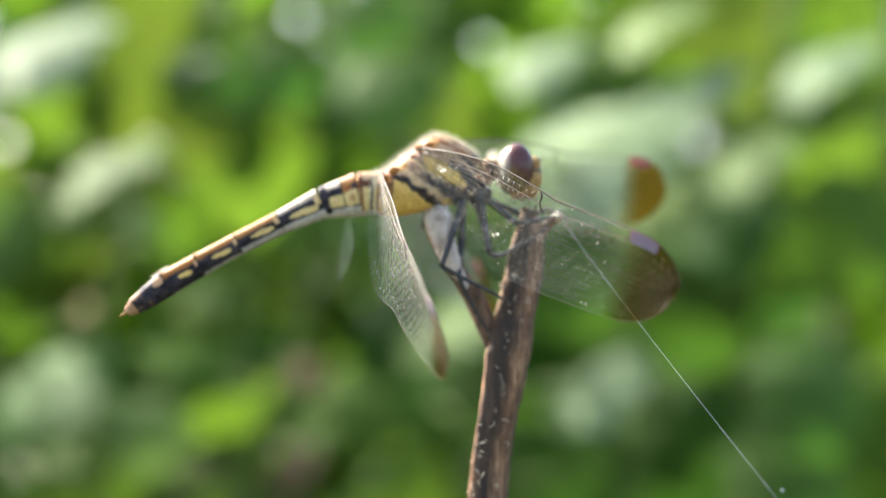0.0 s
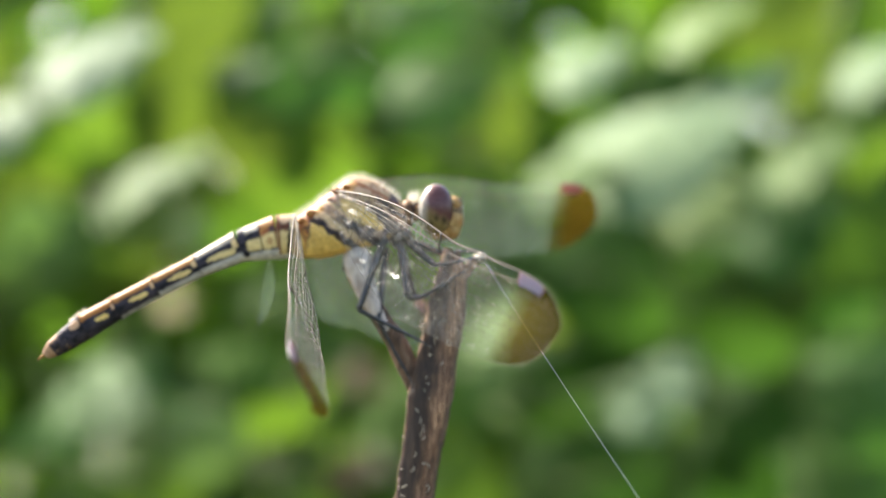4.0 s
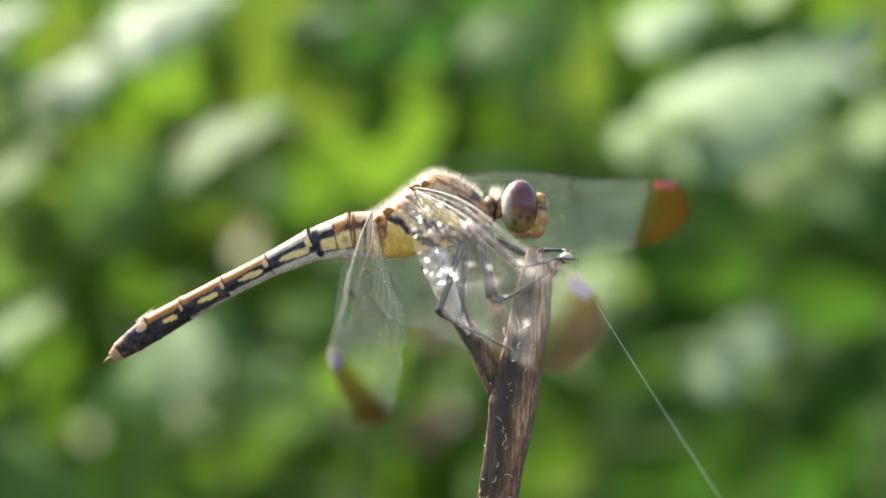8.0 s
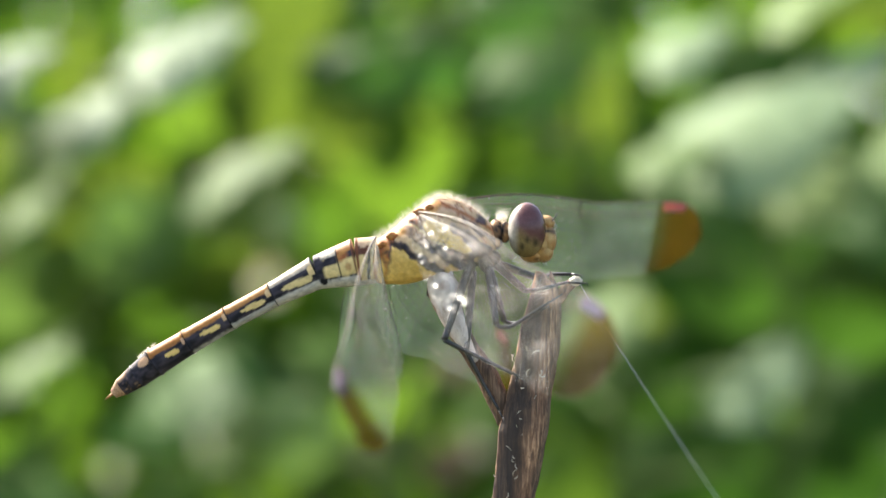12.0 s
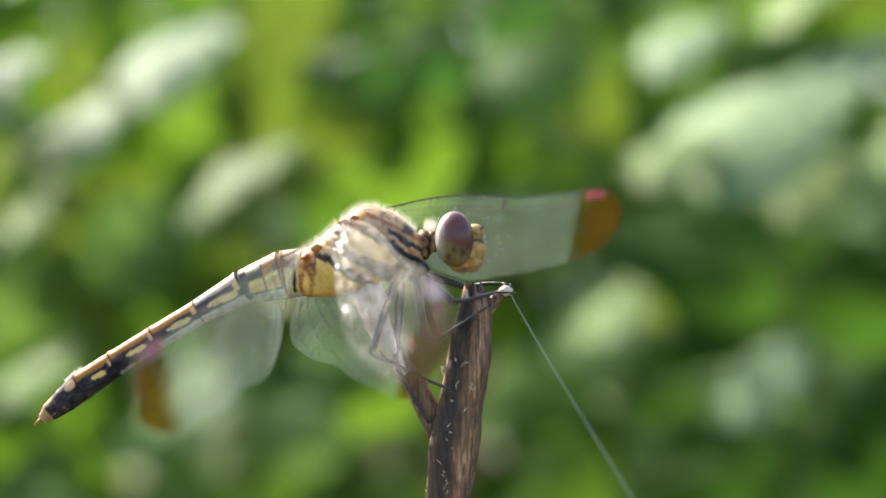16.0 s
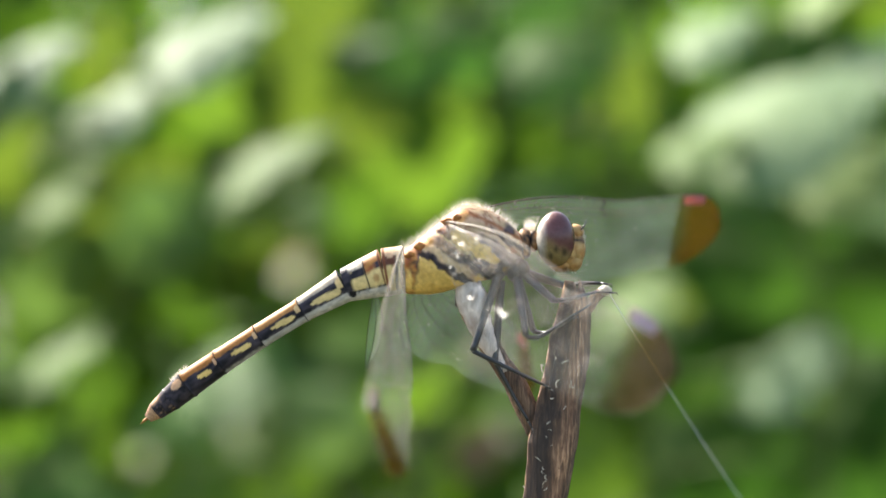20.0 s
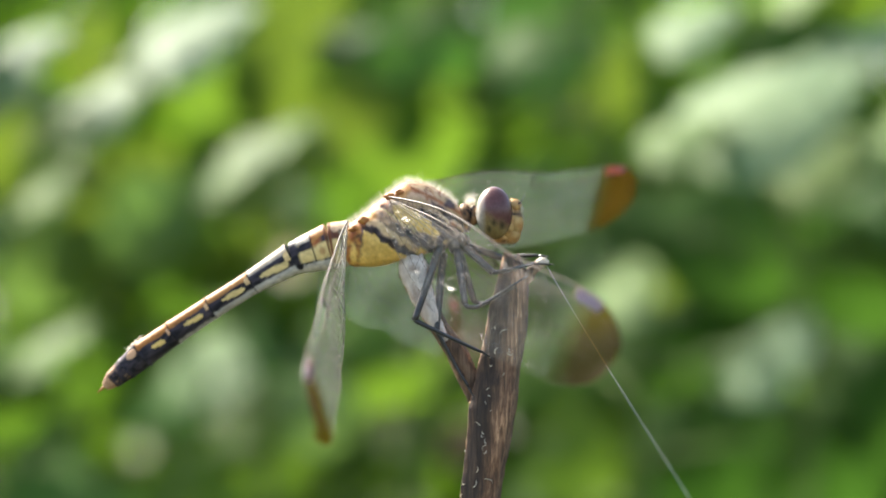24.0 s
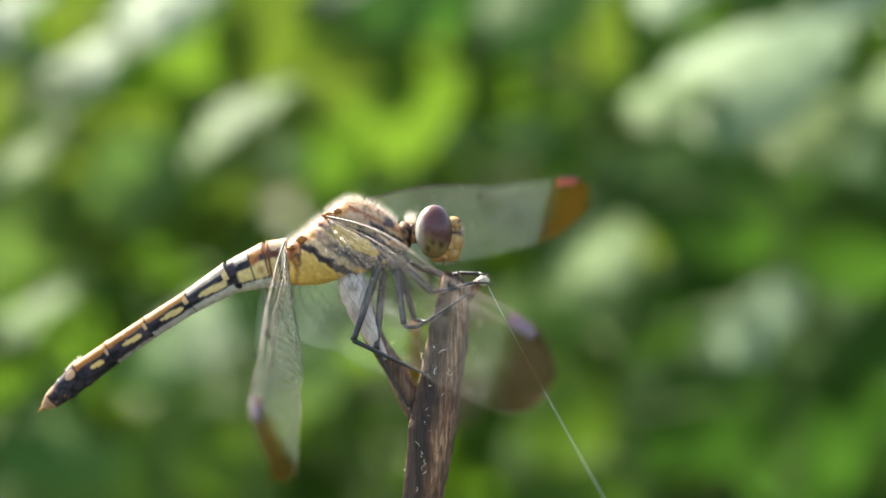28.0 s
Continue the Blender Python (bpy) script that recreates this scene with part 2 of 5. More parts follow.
def bark_material(name):
    """Weathered bark: long dark and pale fibres, blotches and a rough relief."""
    m, t, out = nodes_of(name)
    p = add(t, "ShaderNodeBsdfPrincipled", Roughness=0.72)
    fibre = noise_at(t, 4200.0, 5.0, 0.65, (1, 1, 0.07))
    streak = noise_at(t, 1300.0, 4.0, 0.6, (1, 1, 0.06))
    blot = noise_at(t, 420.0, 5.0, 0.7)
    c1 = ramp(t, [(0.32, (0.035, 0.021, 0.012)), (0.5, (0.14, 0.080, 0.045)), (0.68, (0.35, 0.225, 0.135))])
    c2 = ramp(t, [(0.36, (0.55, 0.49, 0.45)), (0.62, (1.2, 1.17, 1.14))])
    c3 = ramp(t, [(0.35, (0.55, 0.5, 0.48)), (0.65, (1.15, 1.12, 1.1))])
    for n, c in ((fibre, c1), (streak, c2), (blot, c3)):
        t.links.new(n.outputs["Fac"], c.inputs["Fac"])
    last = c1.outputs["Color"]
    for c in (c2, c3):
        x = t.nodes.new("ShaderNodeMixRGB")
        x.blend_type = "MULTIPLY"
        x.inputs["Fac"].default_value = 1
        t.links.new(last, x.inputs["Color1"])
        t.links.new(c.outputs["Color"], x.inputs["Color2"])
        last = x.outputs["Color"]
    # stem pattern: peeled strip, plus side shade and sun rim painted as tint
    strip_and_light = t.nodes.new("ShaderNodeAttribute")
    strip_and_light.attribute_name = "pattern"
    bare = t.nodes.new("ShaderNodeMixRGB")
    bare.blend_type = "MULTIPLY"
    bare.inputs["Fac"].default_value = 1
    t.links.new(last, bare.inputs["Color1"])
    t.links.new(strip_and_light.outputs["Color"], bare.inputs["Color2"])
    last = bare.outputs["Color"]
    t.links.new(last, p.inputs["Base Color"])
    b1 = bump(t, streak.outputs["Fac"], 0.0003, 1.0)
    b2 = bump(t, fibre.outputs["Fac"], 0.0002, 0.9)
    t.links.new(b1.outputs["Normal"], b2.inputs["Normal"])
    t.links.new(b2.outputs["Normal"], p.inputs["Normal"])
    t.links.new(p.outputs["BSDF"], out.inputs["Surface"])
    return m


SHELL = cuticle("body_shell", 0.52, 2600.0, 0.00003)
EYE = cuticle("eye_facets", 0.26, 9000.0, 0.000004, 0.0, 0.3)
WING = membrane("wing_film", 0.0265, 0.012, 1.3)
FARWING = membrane("dusty_wing_film", 0.0275, 0.034)
FARHIND = membrane("dusty_hindwing_film", 0.0262, 0.035)
HINDFILM = membrane("hindwing_film", 0.0258, 0.05, 0.8)
VEIN = plain("wing_vein", (0.012, 0.009, 0.006), (0.10, 0.07, 0.04), 3000.0, 0.45, through=0.15, gloss=0.15)
AMBER = plain("amber_vein", (0.03, 0.018, 0.009), (0.15, 0.085, 0.04), 1500.0, 0.4, gloss=0.3)
EDGE_VEIN = plain("wing_edge_vein", (0.025, 0.017, 0.011), (0.12, 0.08, 0.05), 900.0, 0.45, gloss=0.2)
STIGMA = stigma_material("wing_stigma")
LEG = plain("leg_shell", (0.010, 0.010, 0.011), (0.035, 0.033, 0.032), 2500.0, 0.34, 0.00003)
HAIR = plain("pale_hair", (0.55, 0.48, 0.36), (0.75, 0.70, 0.58), 2000.0, 0.5, through=0.4)
BARK = bark_material("dry_bark")
BARK_PALE = plain("split_wood", (0.24, 0.16, 0.12), (0.86, 0.78, 0.72), 750.0, 0.75, 0.0004, (1, 1, 0.5))
SILK = plain("spider_silk", (0.42, 0.46, 0.42), (0.60, 0.64, 0.60), 900.0, 0.35, through=0.4, gloss=0.3)
LEAF_MID = leaf_material("leaf_mid_green", (0.06, 0.125, 0.018), (0.10, 0.18, 0.028), (1.0, 1.0, 0.5), 0.6, 0.42)
LEAF_YOUNG = leaf_material("leaf_young_green", (0.074, 0.122, 0.018), (0.105, 0.166, 0.026), (1.05, 1.0, 0.6), 0.6, 0.42)
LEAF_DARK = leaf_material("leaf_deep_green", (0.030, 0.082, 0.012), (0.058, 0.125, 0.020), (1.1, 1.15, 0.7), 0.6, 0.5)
LEAF_COOL = leaf_material("leaf_cool_green", (0.055, 0.135, 0.022), (0.09, 0.185, 0.032), (1.05, 1.2, 0.7), 0.6, 0.4, 0.16)
# whitish base: part of the sun and sky glare is put into the colour
LEAF_GLARE = leaf_material("leaf_glare_green", (0.13, 0.195, 0.092), (0.18, 0.26, 0.125), (1.0, 1.05, 0.75), 0.66, 0.22, 0.22)
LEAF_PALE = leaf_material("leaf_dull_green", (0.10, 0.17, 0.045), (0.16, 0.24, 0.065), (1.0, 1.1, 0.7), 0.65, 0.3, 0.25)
THICKET = leaf_material("thicket_leaf", (0.095, 0.18, 0.024), (0.135, 0.245, 0.034), (1.2, 1.25, 0.55), 0.65, 0.6, 0.02, True)
STALK = plain("green_stalk", (0.05, 0.09, 0.02), (0.12, 0.17, 0.04), 60.0, 0.6, gloss=0.1)
DEAD = plain("dead_leaf", (0.12, 0.08, 0.035), (0.20, 0.125, 0.055), 60.0, 0.7, through=0.25)
SOIL = plain("soil", (0.022, 0.034, 0.010), (0.065, 0.06, 0.03), 14.0, 0.95, 0.01)

# ---- building helpers ----


def part(name, bm, material, parent=None, label="", smooth=True):
    me = bpy.data.meshes.new(name)
    bm.to_mesh(me)
    bm.free()
    if smooth:
        me.polygons.foreach_set("use_smooth", [True] * len(me.polygons))
    me.materials.append(material)
    ob = new(name, me)
    if parent:
        ob.parent = parent
    if label:
        ob["label"] = label
    return ob


def paint(ob, colour):
    """Gives the mesh a pattern: colour(place) at each of its points, in millimetres."""
    me = ob.data
    at = me.color_attributes.new("pattern", "FLOAT_COLOR", "POINT")
    for v, d in zip(me.vertices, at.data):
        d.color = (*colour(v.co * 1000), 1)
    return ob


def ring(bm, centre, ux, uy, rx, ry, n, power=2.0):
    vs = []
    for i in range(n):
        a = 2 * math.pi * i / n
        c, s = math.cos(a), math.sin(a)
        k = (abs(c) ** power + abs(s) ** power) ** (-1 / power)
        vs.append(bm.verts.new(Vector(centre) + ux * (c * k * rx) + uy * (s * k * ry)))
    return vs


def bridge(bm, a, b):
    n = len(a)
    for i in range(n):
        bm.faces.new((a[i], a[(i + 1) % n], b[(i + 1) % n], b[i]))


def tube(bm, pts, radii, n=8, rough=0.0, seed=0, ridges=0):
    """A round, tapering tube along a line of points."""
    pts = [Vector(p) for p in pts]
    rnd = random.Random(seed)
    rings = []
    side = None
    for i, p in enumerate(pts):
        d = (pts[min(i + 1, len(pts) - 1)] - pts[max(i - 1, 0)]).normalized()
        if side is None:
            side = d.orthogonal().normalized()
        side = (side - d * side.dot(d)).normalized()
        up = d.cross(side)
        vs = ring(bm, p, side, up, radii[i], radii[i], n)
        if rough or ridges:
            for k, v in enumerate(vs):
                f = 1 + rough * rnd.uniform(-1, 1)
                if ridges:
                    f += 0.07 * math.sin(ridges * 2 * math.pi * k / n) + 0.05 * math.sin(2 * ridges * k + 1.3)
                v.co = p + (v.co - p) * f
        rings.append(vs)
    for a, b in zip(rings, rings[1:]):
        bridge(bm, a, b)
    bm.faces.new(rings[0][::-1])
    bm.faces.new(rings[-1])
    return rings


def finer(pts, radii, step):
    """Points and radii along a line, no further apart than step, rounded at the bends."""
    out, rad = [], []
    P = [Vector(p) for p in pts]
    for i in range(len(P) - 1):
        a, b = P[i], P[i + 1]
        m0 = (P[i + 1] - P[max(i - 1, 0)]) * 0.5
        m1 = (P[min(i + 2, len(P) - 1)] - P[i]) * 0.5
        k = max(1, int((b - a).length / step))
        for j in range(k):
            u = j / k
            h = (2 * u ** 3 - 3 * u ** 2 + 1, u ** 3 - 2 * u ** 2 + u, -2 * u ** 3 + 3 * u ** 2, u ** 3 - u ** 2)
            out.append(a * h[0] + m0 * h[1] + b * h[2] + m1 * h[3])
            rad.append(radii[i] * (1 - u) + radii[i + 1] * u)
    return out + [P[-1]], rad + [radii[-1]]


def mm(*p):
    return Vector(p) * MM


def hairs(bm, roots, seed, width=0.022):
    """Fine tapering hairs: root, direction and length in millimetres."""
    rnd = random.Random(seed)
    for root, way, length in roots:
        way = (way + Vector((rnd.gauss(0, 0.22), rnd.gauss(0, 0.22), rnd.gauss(0, 0.22)))).normalized()
        a = way.orthogonal().normalized()
        b = way.cross(a)
        tip = root + way * length + Vector((rnd.gauss(0, 0.1), rnd.gauss(0, 0.1), rnd.gauss(0, 0.1))) * length
        base = [bm.verts.new((root + (a * math.cos(k) + b * math.sin(k)) * width) * MM) for k in (0, 2.1, 4.2)]
        top = bm.verts.new(tip * MM)
        for k in range(3):
            bm.faces.new((base[k], base[(k + 1) % 3], top))


def thing(name, at, label, category, group=""):
    ob = new(name)
    ob.location = at
    ob.empty_display_size = 0.01
    return tagged(ob, label, category, group)


def mix(a, b, f):
    f = min(max(f, 0), 1)
    return tuple(x * (1 - f) + y * f for x, y in zip(a, b))


def wob(p, s=1.0, k=0):
    return noise.noise(Vector((p.x * s + k, p.y * s, p.z * s)))


# ---- ground ----
bm = bmesh.new()
bmesh.ops.create_grid(bm, x_segments=60, y_segments=60, size=1.0)
for v in bm.verts:
    r = v.co.length
    v.co *= 1 + 1500 * max(r - 0.05, 0) ** 3
    v.co.z = 0.012 * noise.noise(Vector((v.co.x * 4, v.co.y * 4, 0))) if v.co.length < 3 else 0
ground = part("ground", bm, SOIL)
tagged(ground, "dark soil with mossy green patches under the plants", "ground", kind="structure")

# ---- dry twig with a split fork ----
TOP = 0.5          # height of the origin of the millimetre plan above the ground


def up(x, y, z):
    return Vector((x * MM, y * MM, TOP + z * MM))


twig = thing("twig", (-0.015, 0.004, 0.0), "dry brown broken twig with a split fork and fuzzy bark", "twig")
BASE = Vector((-0.015, 0.004, 0.0))
pts = [(-15, 4, -501), (-9, 3.5, -330), (-4, 3, -200), (0, 2, -120), (2.2, 1.2, -75), (3.2, 0.9, -48), (3.8, 0.6, -33), (4.3, 0.4, -25), (4.65, 0.2, -21.5), (5.07, 0, -18.7), (5.6, 0, -15.6), (5.9, 0, -13.5), (6.3, 0, -11.4),
       (6.7, 0, -9.25), (7.18, 0, -7.14), (7.5, 0.1, -5.0), (7.9, 0.1, -2.9), (8.0, 0.1, -1.5), (7.9, 0.1, -0.5)]
rad = [3.0, 2.7, 2.4, 2.1, 1.95, 1.85, 1.78, 1.75, 1.72, 1.72, 1.85, 1.98, 1.9, 1.76, 1.7, 1.68, 1.45, 1.15, 0.62]
p, r = finer([up(*q) - BASE for q in pts], [q * MM for q in rad], 0.0007)
bm = bmesh.new()
rings = tube(bm, p, r, 22, 0.035, 3, 5)
stem_line = p
for k, v in enumerate(rings[-1]):
    v.co.z += MM * (0.55 * math.sin(k * 2.3) + 0.25 * math.sin(k * 5.1))
for k, v in enumerate(rings[-2]):
    v.co.z += MM * 0.3 * math.sin(k * 2.3)
stem = part("stem", bm, BARK, twig)
tone = stem.data.color_attributes.new("pattern", "FLOAT_COLOR", "POINT")


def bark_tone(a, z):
    """A peeled pale strip down one side of the stem, dark painted shade beside it and a warm sunlit rim painted on the
    left edge; a: angle round the stem.
    """
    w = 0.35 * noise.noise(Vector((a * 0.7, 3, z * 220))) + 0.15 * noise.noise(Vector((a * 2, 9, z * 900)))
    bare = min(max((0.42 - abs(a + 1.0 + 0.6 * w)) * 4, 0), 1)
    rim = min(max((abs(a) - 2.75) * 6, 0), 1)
    shade_band = min(max((0.62 - abs(a + 2.15 + w)) * 5, 0), 1)
    k = 1 + 1.2 * bare - 0.78 * shade_band + 1.3 * rim
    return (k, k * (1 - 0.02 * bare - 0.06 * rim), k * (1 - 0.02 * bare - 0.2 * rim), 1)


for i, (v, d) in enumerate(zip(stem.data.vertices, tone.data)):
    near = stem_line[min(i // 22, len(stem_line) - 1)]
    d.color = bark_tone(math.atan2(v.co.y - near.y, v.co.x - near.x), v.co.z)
pts = [(4.9, 0.2, -12.2), (4.0, 0.2, -10.5), (2.96, 0.3, -8.2), (1.8, 0.4, -6.5), (0.63, 0.5, -4.4), (-0.1, 0.5, -2.5), (-0.42, 0.5, -1.0)]
rad = [1.1, 0.95, 0.95, 0.82, 0.9, 1.2, 1.5]
p, r = finer([up(*q) - BASE for q in pts], [q * MM for q in rad], 0.0006)
bm = bmesh.new()
rings = tube(bm, p, r, 18, 0.05, 5, 3)
for k, v in enumerate(rings[-1]):
    v.co.z += MM * (0.5 * math.sin(k * 1.7) - 0.2)
branch = part("side_branch", bm, BARK, twig)
paint(branch, lambda q: (0.8 + 0.5 * wob(q, 0.6),) * 3)
pts = [(2.2, 0.3, -7.3), (1.3, 0.2, -5.7), (0.45, 0.2, -4.0), (-0.1, 0.2, -2.4), (-0.45, 0.2, -1.1), (-0.7, 0.2, -0.1)]
rad = [0.25, 0.6, 0.95, 1.15, 1.4, 1.05]
p, r = finer([up(*q) - BASE for q in pts], [q * MM for q in rad], 0.0004)
bm = bmesh.new()
rings = tube(bm, p, r, 16, 0.06, 9, 3)
for ringset in rings:
    for v in ringset:
        v.co.y -= 0.0006
for k, v in enumerate(rings[-1]):
    v.co.z += MM * (0.45 * math.sin(k * 2.1))
part("split_end", bm, BARK_PALE, twig, "pale torn end of the branch")
pts = [(8.3, 0.2, -3.2), (9.0, 0.2, -2.3), (9.8, 0.1, -1.3), (10.5, 0, -0.75)]
p, r = finer([up(*q) - BASE for q in pts], [q * MM for q in (0.7, 0.55, 0.45, 0.38)], 0.0004)
bm = bmesh.new()
tube(bm, p, r, 10, 0.08, 4)
paint(part("stub", bm, BARK, twig), lambda q: (1.1, 1.1, 1.1))
bm = bmesh.new()
bmesh.ops.create_icosphere(bm, subdivisions=3, radius=1)
for v in bm.verts:
    k = 1 + 0.3 * noise.noise(v.co * 2.2)
    v.co = Vector((v.co.x * 0.55 * k, v.co.y * 0.5 * k, v.co.z * 0.42 * k)) * MM + up(10.6, -0.1, -0.7) - BASE
part("silk_pad", bm, HAIR, twig, "pale pad of silk")
rnd = random.Random(11)
bm = bmesh.new()
for i in range(48):
    z = rnd.uniform(-26, -6)
    cx = 4.6 + (z + 22) * 0.16
    a = rnd.uniform(-2.9, -0.9)
    turn, length, lift = rnd.uniform(0, 6.28), rnd.uniform(0.3, 0.85), rnd.uniform(0.05, 0.2)
    curl = []
    for k in range(5):
        f = k / 4
        turn += rnd.uniform(0.2, 0.7)
        a += math.cos(turn) * length / 4 / 1.8
        z += math.sin(turn) * length / 4
        r = 1.82 + lift * math.sin(math.pi * f)
        curl.append(up(cx + r * math.cos(a), r * math.sin(a), z) - BASE)
    q, r = finer(curl, [k * MM for k in (0.02, 0.035, 0.035, 0.03, 0.012)], 0.0001)
    tube(bm, q, r, 4)
part("fibre_fluff", bm, HAIR, twig, "pale curled bark fibres")
bm = bmesh.new()
roots = []
for i in range(160):
    z = rnd.uniform(-26, -1.5)
    s = rnd.choice((-1, 1, 0.4, -0.5))
    cx = 4.6 + (z + 22) * 0.16
    roots.append((Vector((cx + s * 1.75, -1.75 * math.sqrt(max(0, 1 - s * s)), z)), Vector((s, -0.4, 0.2)), rnd.uniform(0.05, 0.14)))
for i in range(420):
    z = rnd.uniform(-26, -11)
    s = -rnd.uniform(0.9, 1.0)
    roots.append((Vector((4.6 + (z + 22) * 0.16 + s * 1.78, -1.75 * math.sqrt(max(0, 1 - s * s)), z)), Vector((s, -0.3, 0.3)), rnd.uniform(0.08, 0.22)))
for i in range(90):
    u = rnd.random()
    roots.append((Vector((4.0 - 4.2 * u - 0.75, -0.4, -11.2 + 8 * u)), Vector((-1, -0.3, -0.5)), rnd.uniform(0.2, 0.55)))
hairs(bm, roots, 21, 0.02)
part("fuzz", bm, HAIR, twig, "short pale fuzz")

# ---- silk thread ----
a, b = up(10.9, -0.2, -0.8), Vector((0.304, -0.53, 0.0))
thread = thing("spider_thread", b, "thin taut spider thread tied to the twig", "spider silk")
bm = bmesh.new()
line = [a.lerp(b, (k / 90) ** 1.6) - b for k in range(91)]
for k, q in enumerate(line):
    q.z -= 0.0012 * math.sin(math.pi * min(1, k / 30)) if k < 30 else 0
tube(bm, line, [0.000029] * 91, 5)
part("strand", bm, SILK, thread)
bm = bmesh.new()
for k, size in ((0.045, 0.16), (0.052, 0.12)):
    q = a.lerp(b, k) - b
    s = bmesh.ops.create_icosphere(bm, subdivisions=1, radius=size * MM)
    bmesh.ops.translate(bm, verts=s["verts"], vec=q)
part("knot", bm, SILK, thread)

# ---- dragonfly ----
fly = thing("dragonfly", (0, 0, TOP), "yellow and black dragonfly with brown-tipped wings gripping the twig", "dragonfly")
YELLOW, PALE, TAN, RUST = (0.72, 0.48, 0.14), (0.68, 0.52, 0.23), (0.54, 0.33, 0.19), (0.30, 0.10, 0.035)
CREAM = (0.56, 0.44, 0.28)
ORANGE, BLACK, GREY = (0.52, 0.26, 0.07), (0.014, 0.014, 0.018), (0.42, 0.41, 0.40)


# thorax
SECTIONS = [(-6.6, 2.7, -0.3, 1.3), (-6.0, 3.1, -0.65, 1.7), (-5, 3.65, -0.75, 2.2), (-3.6, 4.8, -0.75, 2.7), (-2.2, 5.9, -0.45, 3.0),
            (-0.9, 6.65, -0.1, 3.1), (0.4, 6.5, 0.25, 3.05), (1.6, 5.9, 0.5, 2.8), (2.6, 5.2, 0.75, 2.3), (3.4, 4.4, 1.1, 1.7), (3.9, 3.6, 1.6, 1.1)]


PLUM, PINK = (0.06, 0.05, 0.063), (0.54, 0.36, 0.23)


def thorax_colour(p):
    """Slanting plates: yellow, plum-black and pinkish, with torn edges; q across them, s along them."""
    w = Vector((p.x + 0.28 * wob(p, 1.3, 11) + 0.12 * wob(p, 3.4, 2), p.y, p.z + 0.28 * wob(p, 1.3, 5) + 0.12 * wob(p, 3.4, 9)))
    q, s = 0.56 * w.x + 0.83 * w.z, 0.83 * w.x - 0.56 * w.z
    inside = lambda d, soft=5.0: min(max(d * soft + 0.5, 0), 1)
    dark = mix(PLUM, BLACK, 0.5 + 1.3 * wob(p, 1.7, 20))
    # dorsum: pinkish tan with rust seams
    c = mix(PINK, (0.46, 0.32, 0.17), 0.45 + 1.4 * wob(p, 0.9, 8))
    c = mix(c, RUST, 1.6 * wob(p, 1.9, 14) - 0.15)
    c = mix(c, dark, inside(0.25 - abs(q - 4.35 - 0.3 * wob(p, 0.8, 3))) * inside(s + 1.6, 2) * 0.95)
    c = mix(c, RUST, inside(0.14 - abs(p.z - 6.0 + 0.45 * abs(p.x + 0.8) ** 1.1), 4) * 0.9)
    near_root = inside(1.0 - s, 1.5) * inside(p.z - 4.1 - 0.5 * p.x, 1.5)
    for k, f in ((17, 0.85), (23, 1.15)):
        c = mix(c, mix(RUST, BLACK, 0.45), inside(0.035 - abs(wob(p, f, k)), 14) * near_root)
    c = mix(c, dark, inside(0.45 - abs(q - 3.3)) * inside(s + 2.2, 3))
    c = mix(c, dark, inside(0.9 - abs(q - 2.4)) * inside(s - 0.1, 3))
    c = mix(c, YELLOW, inside(0.42 - math.hypot(q - 2.35, s - 1.55)))
    # the long yellow plate, and the lower plates
    plate = 1 - (abs(q - 2.45) / 0.56) ** 2.5 - (abs(s + 1.9) / 2.35) ** 3.5
    if q < 3.05 and s < 0.6:
        base = mix(PINK, PLUM, 0.35 + 1.5 * wob(p, 1.5, 30))
        c = mix(base, dark, inside(-plate, 1.5) * inside(s + 3.6, 2) * 0.8)
        c = mix(c, YELLOW, inside(plate, 3))
        c = mix(c, PALE, inside(0.13 - abs(q - 1.72), 8) * inside(-s - 1.5, 2) * 0.9)
    if q < 1.65:
        c = mix(mix(PINK, PLUM, 0.55 + 1.6 * wob(p, 1.5, 33)), dark, inside(0.42 - abs(q - 1.2) + 0.06 * s) * inside(s + 3.2, 2))
        c = mix(c, TAN, inside(0.2 - abs(q - 1.55)) * inside(-s - 2.5, 2) * 0.8)
        c = mix(c, mix(PINK, PALE, 0.4), inside(0.33 - abs(q - 0.42)) * inside(-s - 0.7, 2) * 0.8)
        c = mix(c, dark, inside(0.28 - abs(q + 0.28)) * 0.95)
        c = mix(c, YELLOW, inside(0.3 - math.hypot((q - 0.35) * 0.8, (s - 0.15) * 0.55), 4))
    c = mix(c, YELLOW, inside(-0.55 - q, 6))
    for g in (-0.52, 0.8, 1.82, 3.08):
        c = mix(c, BLACK, inside(0.035 - abs(q - g), 14) * 0.85 * inside(0.6 - s, 2))
    c = mix(c, dark, inside(p.x - 2.2, 2) * inside(1.6 - p.z, 2) * 0.9)
    # rust round the wing roots, pale fuzz along the back edge
    for x, z, r in ((-2.5, 5.2, 0.65), (-1.5, 6.3, 0.5), (-3.1, 4.5, 0.4), (-5.6, 2.5, 0.7), (-4.9, 3.1, 0.4)):
        c = mix(c, mix(RUST, BLACK, 0.2 + 1.4 * wob(p, 2.6, x)), inside(r - math.hypot(w.x - x, w.z - z), 4))
    c = mix(c, ORANGE, inside(0.5 - math.hypot(w.x + 4.1, w.z - 3.7), 3) * 0.8)
    c = mix(c, ORANGE, inside(0.55 - math.hypot(w.x + 1.2, w.z - 5.6), 3) * 0.7)
    c = mix(c, dark, inside(0.5 - math.hypot(w.x - 2.7, w.z - 4.5), 3) * 0.9)
